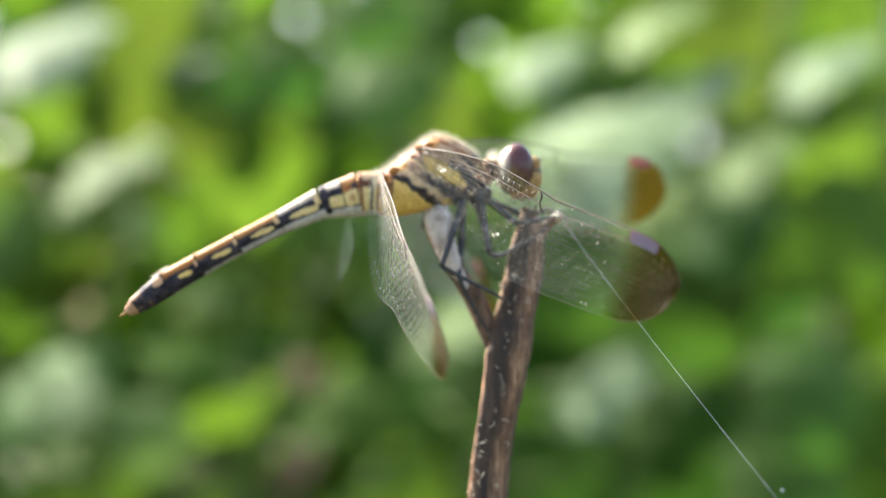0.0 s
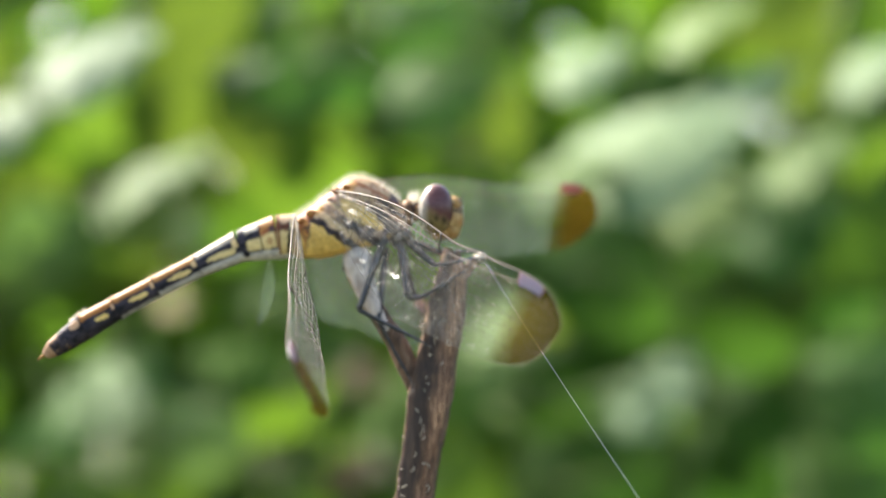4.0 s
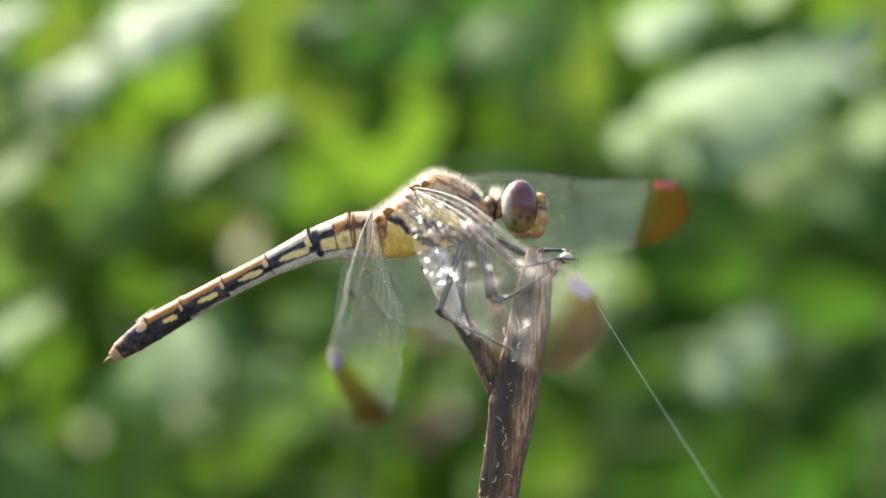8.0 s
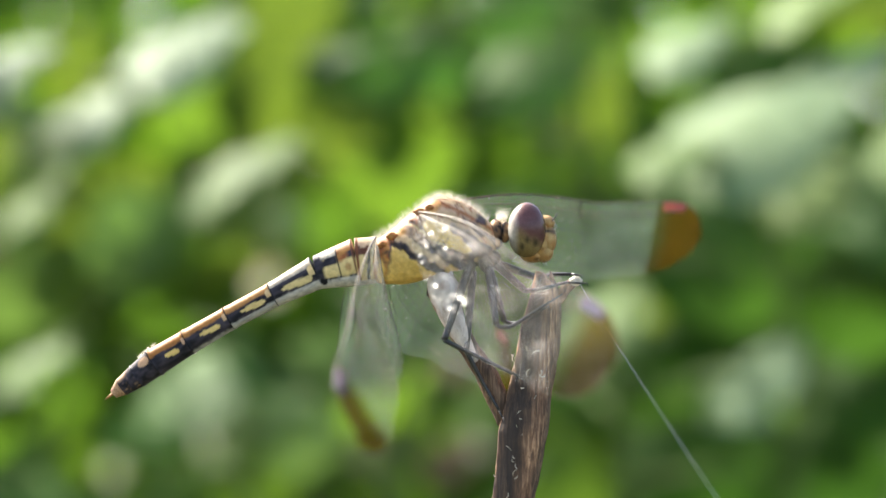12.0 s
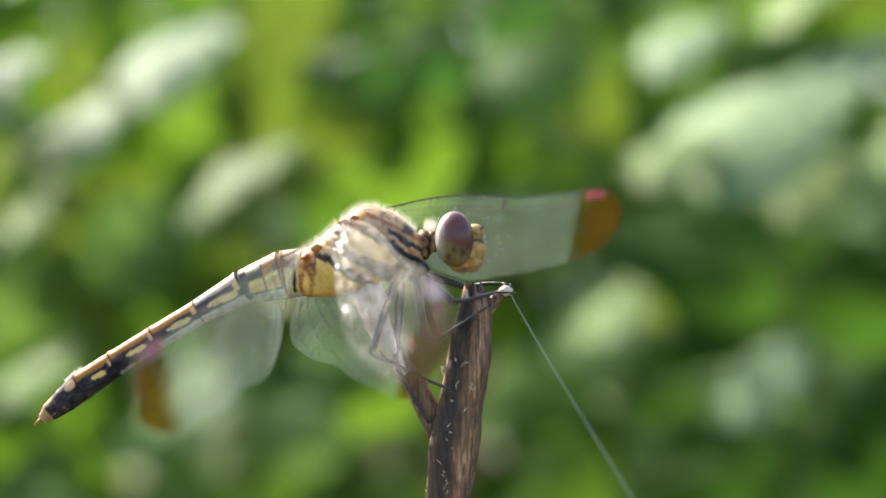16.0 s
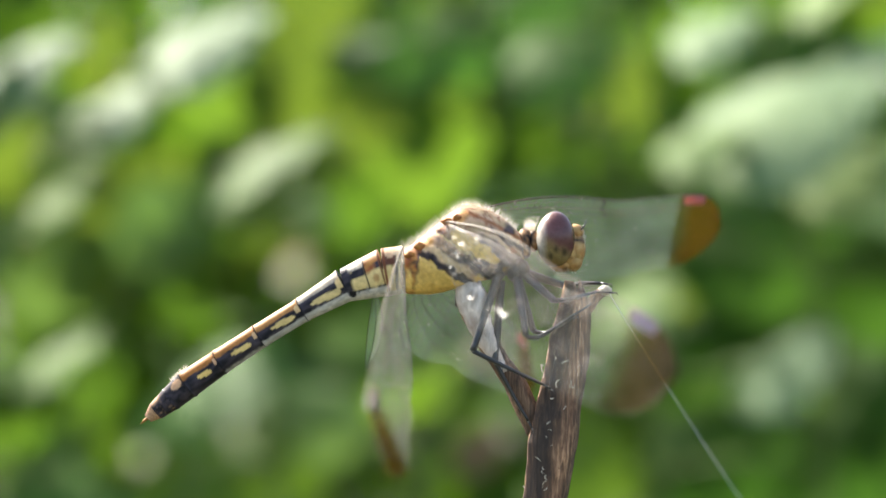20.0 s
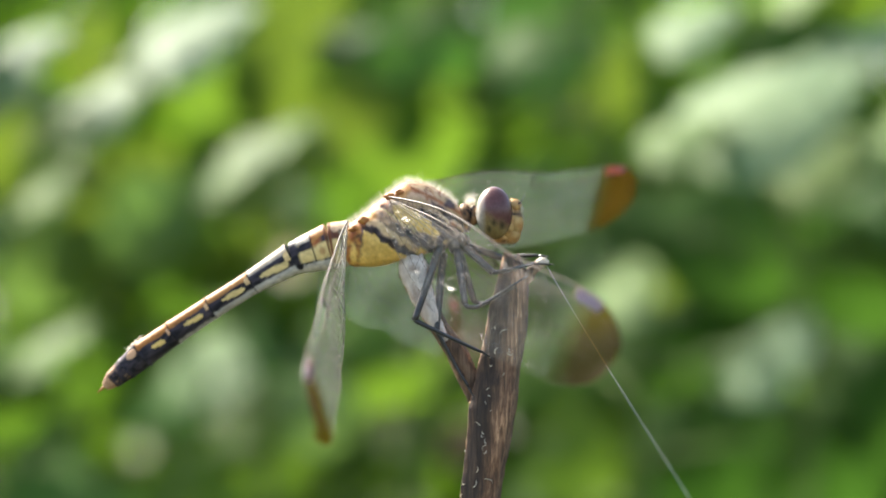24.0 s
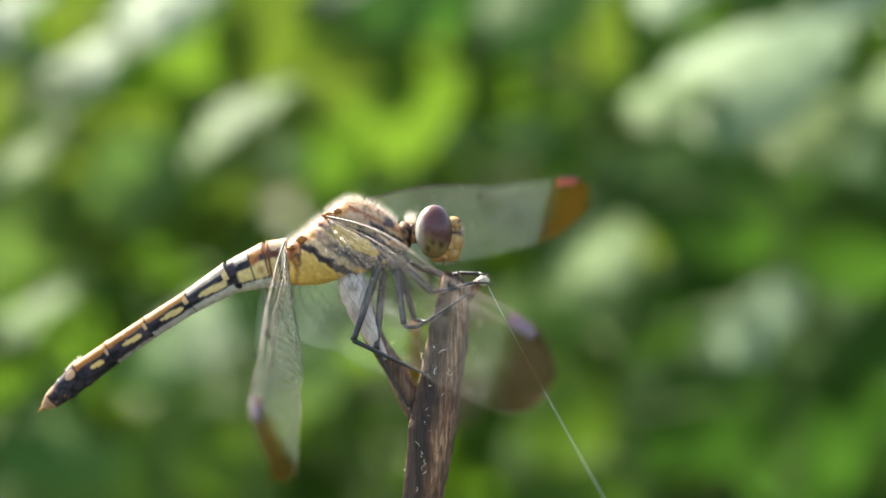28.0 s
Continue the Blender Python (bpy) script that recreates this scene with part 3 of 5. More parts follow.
    if p.x < -4.7:
        rear = mix(mix(ORANGE, RUST, 0.4 + 1.5 * wob(p, 1.9, 3)), BLACK, 1.3 * wob(p, 2.3, 44) + 0.15 * (p.z - 0.8))
        rear = mix(rear, YELLOW, inside(0.5 - math.hypot((w.x + 5.6) * 1.5, (w.z - 0.3) * 0.6), 4))
        rear = mix(rear, dark, inside(0.12 - abs(w.x + 5.0 - 0.12 * w.z), 8) * 0.9)
        c = mix(c, rear, inside(-4.85 - w.x + 0.25 * (w.z - 1), 3) * inside(2.9 - w.z, 1.5))
    return c


bm = bmesh.new()
rings = []
fine, rr = finer([(s[0], s[1], s[2]) for s in SECTIONS], [s[3] for s in SECTIONS], 0.13)
for c, w in zip(fine, rr):
    x, hi, lo = c
    rings.append(ring(bm, mm(x, 0, (hi + lo) / 2), Vector((0, 1, 0)), Vector((0, 0, 1)), w * MM, (hi - lo) / 2 * MM, 110, 2.35))
for a, b in zip(rings, rings[1:]):
    bridge(bm, a, b)
bm.faces.new(rings[0][::-1])
bm.faces.new(rings[-1])
for v in bm.verts:
    q = 0.56 * v.co.x * 1000 + 0.83 * v.co.z * 1000 + 0.25 * noise.noise(v.co * 900)
    groove = sum(math.exp(-((q - g) / 0.17) ** 2) for g in (-0.5, 0.8, 1.8, 3.1))
    v.co.y *= 1 - 0.06 * groove
    v.co += Vector((0, 1, 0.5)) * (0.00010 * noise.noise(v.co * 1100) + 0.00005 * noise.noise(v.co * 2600))
thorax = paint(part("thorax", bm, SHELL, fly), thorax_colour)

# wing bases
for x, y, z, size in ((-2.4, 2.35, 5.2, 0.5), (-1.5, 2.3, 5.5, 0.45), (-4.6, 1.95, 3.2, 0.55), (-5.5, 1.75, 2.5, 0.5)):
    for side in (-1, 1):
        bm = bmesh.new()
        bmesh.ops.create_icosphere(bm, subdivisions=3, radius=1)
        for v in bm.verts:
            k = 0.72 * size * (1 + 0.45 * noise.noise(v.co * 1.7 + Vector((x, y, z))))
            v.co = mm(x + v.co.x * k * 1.3, side * y + v.co.y * k * 0.7, z + v.co.z * k * 0.8)
        paint(part("wing_root", bm, SHELL, thorax, "rusty wing joint"), lambda p: mix(RUST, ORANGE, 0.3 + wob(p, 2.5)))

# prothorax and neck
bm = bmesh.new()
for x, z, sx, sy, sz in ((4.0, 3.3, 0.7, 1.1, 1.3), (4.75, 3.5, 0.55, 0.8, 0.9), (5.2, 3.4, 0.5, 0.6, 0.6)):
    g = bmesh.ops.create_uvsphere(bm, u_segments=18, v_segments=12, radius=1)
    for v in g["verts"]:
        v.co = mm(x + v.co.x * sx, v.co.y * sy, z + v.co.z * sz)
paint(part("neck", bm, SHELL, thorax), lambda p: mix(BLACK, (0.42, 0.24, 0.12), 0.38 + 2.0 * wob(p, 2.2)))

# hairs on the thorax
bm = bmesh.new()
rnd = random.Random(5)
roots = []
for i in range(1100):
    x = rnd.uniform(-6.2, 3.3)
    j = next(k for k in range(len(SECTIONS) - 1) if SECTIONS[k + 1][0] >= x)
    s, e = SECTIONS[j], SECTIONS[j + 1]
    f = (x - s[0]) / (e[0] - s[0])
    hi, w = s[1] + f * (e[1] - s[1]), s[3] + f * (e[3] - s[3])
    y = rnd.uniform(-0.75, 0.75) * w
    z = hi - 0.28 * (abs(y) / w) ** 2.4 * 2.2
    lean = Vector((-0.35 if x < 0.5 else 0.5, y * 0.25, 1.0))
    roots.append((Vector((x, y, z - 0.05)), lean, rnd.uniform(0.25, 0.85)))
for i in range(160):
    roots.append((Vector((rnd.uniform(4.0, 4.9), rnd.uniform(-0.9, 0.9), rnd.uniform(4.2, 4.6))), Vector((0.1, 0, 1)), rnd.uniform(0.6, 1.25)))
for i in range(120):
    roots.append((Vector((rnd.uniform(-4, 2), rnd.uniform(-1.6, 0), rnd.uniform(-0.5, 0.2))), Vector((0, -0.3, -1)), rnd.uniform(0.3, 0.6)))
hairs(bm, roots, 6, 0.008)
part("thorax_hair", bm, HAIR, thorax, "fine whitish hairs")

# abdomen: joints as x, z of the middle, half height, half width
JOINTS = [(-5.9, 1.3, 1.95, 1.6), (-7.7, 1.15, 2.02, 1.55), (-11.1, 0.35, 1.42, 1.25), (-14.8, -1.4, 1.04, 1.05), (-18.55, -3.3, 1.02, 1.05),
          (-22.05, -5.2, 1.08, 1.1), (-24.9, -6.85, 1.2, 1.2), (-26.4, -7.95, 1.02, 1.0), (-27.7, -8.85, 0.78, 0.72), (-28.4, -9.4, 0.4, 0.36)]
PIVOT = mm(-7.0, 0, 1.5)
abdomen = None


def segment_colour(u, a, n, p):
    """u: from the front to the back of segment n; a: height on its side, -1 underneath to 1 on top."""
    k = 0.10 * wob(p, 1.6, n * 7) + 0.05 * wob(p, 4.5, n)
    band = lambda d, soft=14: min(max(d * soft + 0.5, 0), 1)
    night = mix(BLACK, PLUM, 0.4 + wob(p, 1.3, 40))
    under = mix((0.58, 0.55, 0.52), GREY, 0.5 + 1.6 * wob(p, 2.6, 4))
    if n == 0:
        c = mix(PALE, mix(TAN, CREAM, 0.4), band(a - 0.5))
        c = mix(c, mix(night, RUST, 0.35), band(0.2 - abs(a - 0.42 - k)) * band(u - 0.3))
        c = mix(c, mix(BLACK, RUST, 0.6), band(0.06 - abs(u - 0.9)))
        c = mix(c, BLACK, band(0.07 - abs(u - 0.38 + 0.15 * a + k)) * band(0.4 - a))
        c = mix(c, CREAM, band(0.25 - u, 5) * band(a - 0.1, 5))
        return mix(c, under, band(-0.78 - a))
    if n >= 7:
        c = mix(night, TAN, (0.75 if n == 8 else -0.1) + 0.7 * wob(p, 2.0))
        return mix(c, TAN, band(0.3 - abs(u - 0.7), 4) * band(a - 0.55, 4) * (0.8 if n == 7 else 0))
    if n == 1:
        seam = 0.42
        rear = band(u - seam, 20)
        c = mix(PALE, mix(CREAM, (0.62, 0.58, 0.50), 0.5), band(a - 0.55))
        c = mix(c, night, rear * band(0.24 - 0.10 * (1 - u) - abs(a - 0.36 + 0.12 * (u - 0.7) - k)))
        front = mix(mix(ORANGE, RUST, 0.65 + wob(p, 1.4, 50)), TAN, band(a - 0.72, 6))
        c = mix(c, front, (1 - rear) * band(a - 0.22 - k, 8))
        c = mix(c, night, (1 - rear) * band(0.14 - abs(a - 0.4)) * band(0.16 - u, 9))
        c = mix(c, RUST, 0.55 * band(0.075 - math.hypot(u - 0.2, (a + 0.12) * 0.4), 22))
        c = mix(c, BLACK, band(0.016 - abs(u - seam), 40) * band(a + 0.6))
        c = mix(c, mix(BLACK, RUST, 0.45), band(0.022 - abs(u - 0.03), 30))
        c = mix(c, night, rear * band(0.13 - abs(u - 0.93)) * band(a + 0.5 + k))
        c = mix(c, under, band(-0.48 + k - a, 10))
        c = mix(c, BLACK, band(0.04 - abs(a + 0.5 - k), 14))
        return mix(c, BLACK, band(1 - math.hypot((u - 0.86) / 0.09, (a + 0.6) / 0.17), 4))
    top = 0.5 if n == 2 else 0.33
    stripe = ((0.44, 0.37, 0.28), (0.36, 0.175, 0.055), (0.33, 0.145, 0.035), (0.30, 0.125, 0.028), BLACK)[n - 2]
    c = mix(night, stripe, band(a - top - k, 9) if n < 6 else 0)
    # the long spot on the side, rounder in front and torn behind
    if n < 6:
        f = (u - 0.44) / (0.34, 0.27, 0.24, 0.20)[n - 2]
        mid = -0.04 - 0.02 * n
        half = (0.25, 0.22, 0.21, 0.20)[n - 2] * (1 - 0.35 * max(f, 0)) * (1 + 2.0 * k)
        d = abs(f) ** 3.2 + abs((a - mid - 0.07 * f) / half) ** 2.4
        c = mix(c, mix(PALE, YELLOW, 0.25 * (n - 2)), band(1.0 - d, 3.5))
        ringed = mix(PALE, TAN, 0.3 + 0.25 * (n - 2))
        d = abs((u - 0.055) / (0.085, 0.06, 0.045, 0.04)[n - 2]) ** 3 + abs((a - 0.22) / (0.30, 0.30, 0.28, 0.26)[n - 2]) ** 3
        c = mix(c, ringed, band(1 - d, 4))
    else:
        c = mix(c, TAN, band(1 - math.hypot((u - 0.3) / 0.3, (a - 0.45) / 0.28) + k, 4))
    if n < 5:
        low = (-0.45, -0.55, -0.78)[n - 2]
        c = mix(c, mix(under, night, 0.15 * (n - 2)), band(low + k - a, 10))
    return mix(c, BLACK, band(0.012 - min(u, 1 - u), 60))


for n in range(len(JOINTS) - 1):
    (x0, z0, h0, w0), (x1, z1, h1, w1) = JOINTS[n], JOINTS[n + 1]
    d = Vector((x1 - x0, 0, z1 - z0)).normalized()
    upv = Vector((d.z, 0, -d.x))
    if upv.z < 0:
        upv = -upv
    bm = bmesh.new()
    cols, rings = [], []
    N, M = (48, 60) if n < 7 else (18, 36)
    for i in range(N + 1):
        u = i / N
        lip = 1 + (0.02 if n < 2 else 0.06) * math.exp(-(u / 0.05) ** 2) + (0.09 if n > 3 else 0.055 if n > 1 else 0.015) * math.exp(-((1 - u) / 0.045) ** 2) - (0.05 if i in (0, N) else 0)
        h, w = (h0 + (h1 - h0) * u) * lip, (w0 + (w1 - w0) * u) * lip
        c = mm(x0 + (x1 - x0) * u, 0, z0 + (z1 - z0) * u)
        vs = ring(bm, c - PIVOT, Vector((0, 1, 0)), upv, w * MM, h * MM, M, 2.15)
        for j, v in enumerate(vs):
            cols.append(segment_colour(u, math.sin(2 * math.pi * j / M), n, Vector((u * 3, 3 * math.sin(2 * math.pi * j / M), n + 2 * math.cos(2 * math.pi * j / M)))))
        rings.append(vs)
    for a, b in zip(rings, rings[1:]):
        bridge(bm, a, b)
    bm.faces.new(rings[0][::-1])
    bm.faces.new(rings[-1])
    if abdomen is None:
        ob = abdomen = part("abdomen", bm, SHELL, fly)
        abdomen.location = PIVOT
    else:
        ob = part("abdomen_segment", bm, SHELL, abdomen)
    at = ob.data.color_attributes.new("pattern", "FLOAT_COLOR", "POINT")
    for c, dd in zip(cols, at.data):
        dd.color = (*c, 1)
bm = bmesh.new()
for y in (-0.16, 0.16):
    tube(bm, [mm(-28.2, y, -9.25) - PIVOT, mm(-28.7, y * 1.3, -9.55) - PIVOT, mm(-29.1, y * 1.2, -9.85) - PIVOT], [0.14 * MM, 0.12 * MM, 0.03 * MM], 8)
paint(part("tail_clasp", bm, SHELL, abdomen), lambda p: mix(ORANGE, BLACK, 0.3 + wob(p, 3)))
bm = bmesh.new()
roots = [(Vector((rnd.uniform(-26.2, -24.8), rnd.uniform(-0.5, 0.5), 0)), Vector((-0.4, 0, 1)), rnd.uniform(0.2, 0.45)) for i in range(130)]
roots = [(Vector((q.x + 7.0, q.y, -5.55 + (q.x + 24.9) * 0.72 - 1.5)), w, l) for q, w, l in roots]
hairs(bm, roots, 8, 0.02)
part("tail_fluff", bm, HAIR, abdomen, "pale bits of fluff")

# head
bm = bmesh.new()
for x, y, z, sx, sy, sz in ((5.9, 0, 3.4, 0.9, 2.0, 1.7), (7.6, 0, 2.9, 1.0, 1.6, 1.7), (8.2, 0, 4.2, 0.75, 0.95, 0.66), (8.3, 0, 2.85, 0.76, 1.25, 1.3),
                            (7.95, 0, 1.85, 0.85, 1.1, 0.95), (7.0, 0, 1.5, 1.0, 1.2, 0.6)):
    g = bmesh.ops.create_uvsphere(bm, u_segments=26, v_segments=18, radius=1)
    for v in g["verts"]:
        v.co = mm(x + v.co.x * sx, y + v.co.y * sy, z + v.co.z * sz)


def head_colour(p):
    if p.x < 6.2:
        return mix(BLACK, PALE, 0.35 + 1.6 * wob(p, 1.3, 2))
    c = mix((0.42, 0.22, 0.08), (0.54, 0.36, 0.15), 0.45 + 1.4 * wob(p, 1.5))
    c = mix(c, (0.10, 0.05, 0.03), 1.5 * wob(p, 2.1, 6) - 0.2)
    return mix(c, BLACK, 1.1 - abs(p.z - 3.55 + 0.2 * (p.x - 8)) * 5)


head = paint(part("head", bm, SHELL, fly), head_colour)
for side in (-1, 1):
    bm = bmesh.new()
    bmesh.ops.create_uvsphere(bm, u_segments=44, v_segments=32, radius=1)
    for v in bm.verts:
        c = v.co.copy()
        v.co = mm(6.55 + c.x * 1.58 + 0.12 * c.z, side * 1.15 + c.y * 1.75, 3.62 + c.z * 2.28 - 0.15 * c.x)

    def eye_colour(p):
        low = (0.21, 0.15, 0.06)
        hi = (0.105, 0.042, 0.038)
        c = mix(low, hi, (p.z - 2.45 + 0.55 * (p.x - 6.5)) * 0.9 + 0.25 * wob(p, 1.4))
        c = mix(c, (0.42, 0.40, 0.36), (5.85 - p.x) * 1.5)
        for x, z in ((6.5, 2.75), (7.2, 2.5), (6.1, 2.2)):
            c = mix(c, (0.03, 0.025, 0.015), 0.9 - ((p.x - x) ** 2 + ((p.z - z) * 0.7) ** 2) * 12)
        return c

    paint(part("eye", bm, EYE, head, "brown compound eye, greenish yellow below"), eye_colour)
bm = bmesh.new()
roots = []
for i in range(150):
    a, b = rnd.uniform(-1.3, 1.3), rnd.uniform(-0.7, 0.9)
    roots.append((Vector((8.2 + 0.7 * math.cos(b), 0.9 * math.sin(a), 3.4 + 1.4 * math.sin(b))), Vector((1, math.sin(a), 0.5)), rnd.uniform(0.15, 0.4)))
for i in range(90):
    roots.append((Vector((rnd.uniform(6.4, 8.2), rnd.uniform(-1, 1), rnd.uniform(0.9, 1.2))), Vector((0.3, 0, -1)), rnd.uniform(0.2, 0.5)))
hairs(bm, roots, 9, 0.014)
part("face_hair", bm, HAIR, head)
for side in (-1, 1):
    bm = bmesh.new()
    tube(bm, [mm(8.5, side * 0.55, 4.2), mm(8.95, side * 0.8, 4.65), mm(9.2, side * 1.0, 5.1)], [0.07 * MM, 0.04 * MM, 0.012 * MM], 6)
    part("antenna", bm, LEG, head)

# legs: hip, knee, then the lower leg down to the claws
LEGS = [
    [(1.8, -1.3, 0.8), (-0.42, -2.7, -5.4), (2.4, -2.5, -6.85), (5.3, -1.95, -8.3), (5.9, -1.8, -8.7)],
    [(2.0, 0.9, 0.2), (1.37, -0.9, -6.4), (2.7, -0.75, -9.0), (4.0, -1.0, -11.3), (4.3, -1.5, -11.9)],
    [(3.3, -1.3, 0.5), (3.9, -2.7, -4.15), (4.9, -2.7, -4.4), (8.0, -1.75, -2.6), (9.2, -1.1, -1.9)],
    [(3.4, 1.3, 0.4), (4.6, 1.6, -4.0), (5.6, 1.0, -4.2), (7.2, -1.7, -3.2), (8.0, -1.75, -2.9)],
    [(3.9, -1.1, 0.8), (6.3, -2.6, -1.45), (7.4, -2.5, -1.35), (9.8, -1.1, -0.8), (11.3, -0.5, -0.9)],
    [(4.2, 1.1, 0.8), (7.6, 1.8, -0.4), (8.6, 1.5, -0.1), (10.3, 0.5, -0.1), (10.9, 0.2, -0.2)],
]
for j, L in enumerate(LEGS):
    bm = bmesh.new()
    p, r = finer([mm(*q) for q in L[:2]], [0.38 * MM, 0.27 * MM], 0.0006)
    tube(bm, p, r, 10)
    leg = part("leg", bm, LEG, fly)
    bm = bmesh.new()
    p, r = finer([mm(*q) for q in L[1:4]], [0.21 * MM, 0.17 * MM, 0.12 * MM], 0.0005)
    tube(bm, p, r, 8)
    part("shin", bm, LEG, leg)
    bm = bmesh.new()
    spines = []
    for k in range(26):
        f = (k + 0.5) / 26
        q = Vector(L[1]).lerp(Vector(L[2]), f * 2) if f < 0.5 else Vector(L[2]).lerp(Vector(L[3]), f * 2 - 1)
        spines.append((q, Vector((0.5 * (-1) ** k, -0.6, -0.7)), 0.55))
        spines.append((Vector(L[0]).lerp(Vector(L[1]), 0.3 + 0.7 * f), Vector((0.8 * (-1) ** k, -0.5, -0.3)), 0.35))
    hairs(bm, spines, 30 + j, 0.025)
    part("bristle_row", bm, LEG, leg)
    bm = bmesh.new()
    p, r = finer([mm(*q) for q in L[3:]], [0.1 * MM, 0.07 * MM], 0.0004)
    tube(bm, p, r, 8)
    e, d = Vector(L[4]), (Vector(L[4]) - Vector(L[3])).normalized()
    for s in (-0.3, 0.3):
        tube(bm, [e * MM, (e + d * 0.25 + Vector((0, s, 0.05))) * MM, (e + d * 0.35 + Vector((0, s, -0.2))) * MM], [0.05 * MM, 0.035 * MM, 0.01 * MM], 6)
    part("foot", bm, LEG, leg)
bm = bmesh.new()
for x, z in ((1.7, 0.9), (3.1, 0.9), (3.8, 1.2)):
    for y in (-1.1, 1.1):
        g = bmesh.ops.create_uvsphere(bm, u_segments=14, v_segments=10, radius=1)
        for v in g["verts"]:
            v.co = mm(x + v.co.x * 0.6, y + v.co.y * 0.55, z + v.co.z * 0.75)
part("hip_joint", bm, LEG, thorax)

# wings: x along the span, y towards the leading edge, millimetres
SPAN = {"forewing": 32.2, "hindwing": 31.2}


TIP = -3.3


def lead(kind, u):
    y = (0.95 if kind == "forewing" else 0.4) * math.sin(math.pi * min(u / 0.56, 1)) - (0.15 if kind == "forewing" else 0.2) * u - 0.8 * max(0, (u - 0.8) / 0.2) ** 2
    e = max(0, (u - 0.87) / 0.13)
    return TIP + (y - TIP) * math.sqrt(max(0, 1 - e ** 2.2))


def trail(kind, u):
    if kind == "forewing":
        body = -7.6 * min(1, (u / 0.42) ** 0.62 if u < 0.42 else 1) * (1 - 0.06 * max(0, u - 0.6) / 0.4)
    else:
        k = min(1, u / 0.24)
        body = -8.3 * (1 - (1 - k) ** 2.2) ** 0.75 * (1 - 0.27 * max(0, u - 0.28) / 0.72) + 0.5 * math.exp(-((u - 0.42) / 0.07) ** 2)
    e = max(0, (u - 0.79) / 0.21)
    return TIP + (body - TIP) * math.sqrt(max(0, 1 - e ** 2.4))


def wing_point(kind, u, v, twist=0.0):
    """v: from the leading (0) to the trailing edge (1); twist: degrees by which the base is turned against the tip."""
    y0, y1 = lead(kind, u), trail(kind, u)
    fold = 0.05 * math.cos(v * 26) * (1 - u) + 0.05 * math.sin(u * 17 + v * 9)
    sag = -1.1 * u * u + 0.9 * v * v * (1 - 0.6 * u)
    a = radians(twist) * (1 - u) ** 1.15
    y, z = y0 + (y1 - y0) * v, fold + sag
    return mm(SPAN[kind] * u, y * math.cos(a) - z * math.sin(a), y * math.sin(a) + z * math.cos(a))


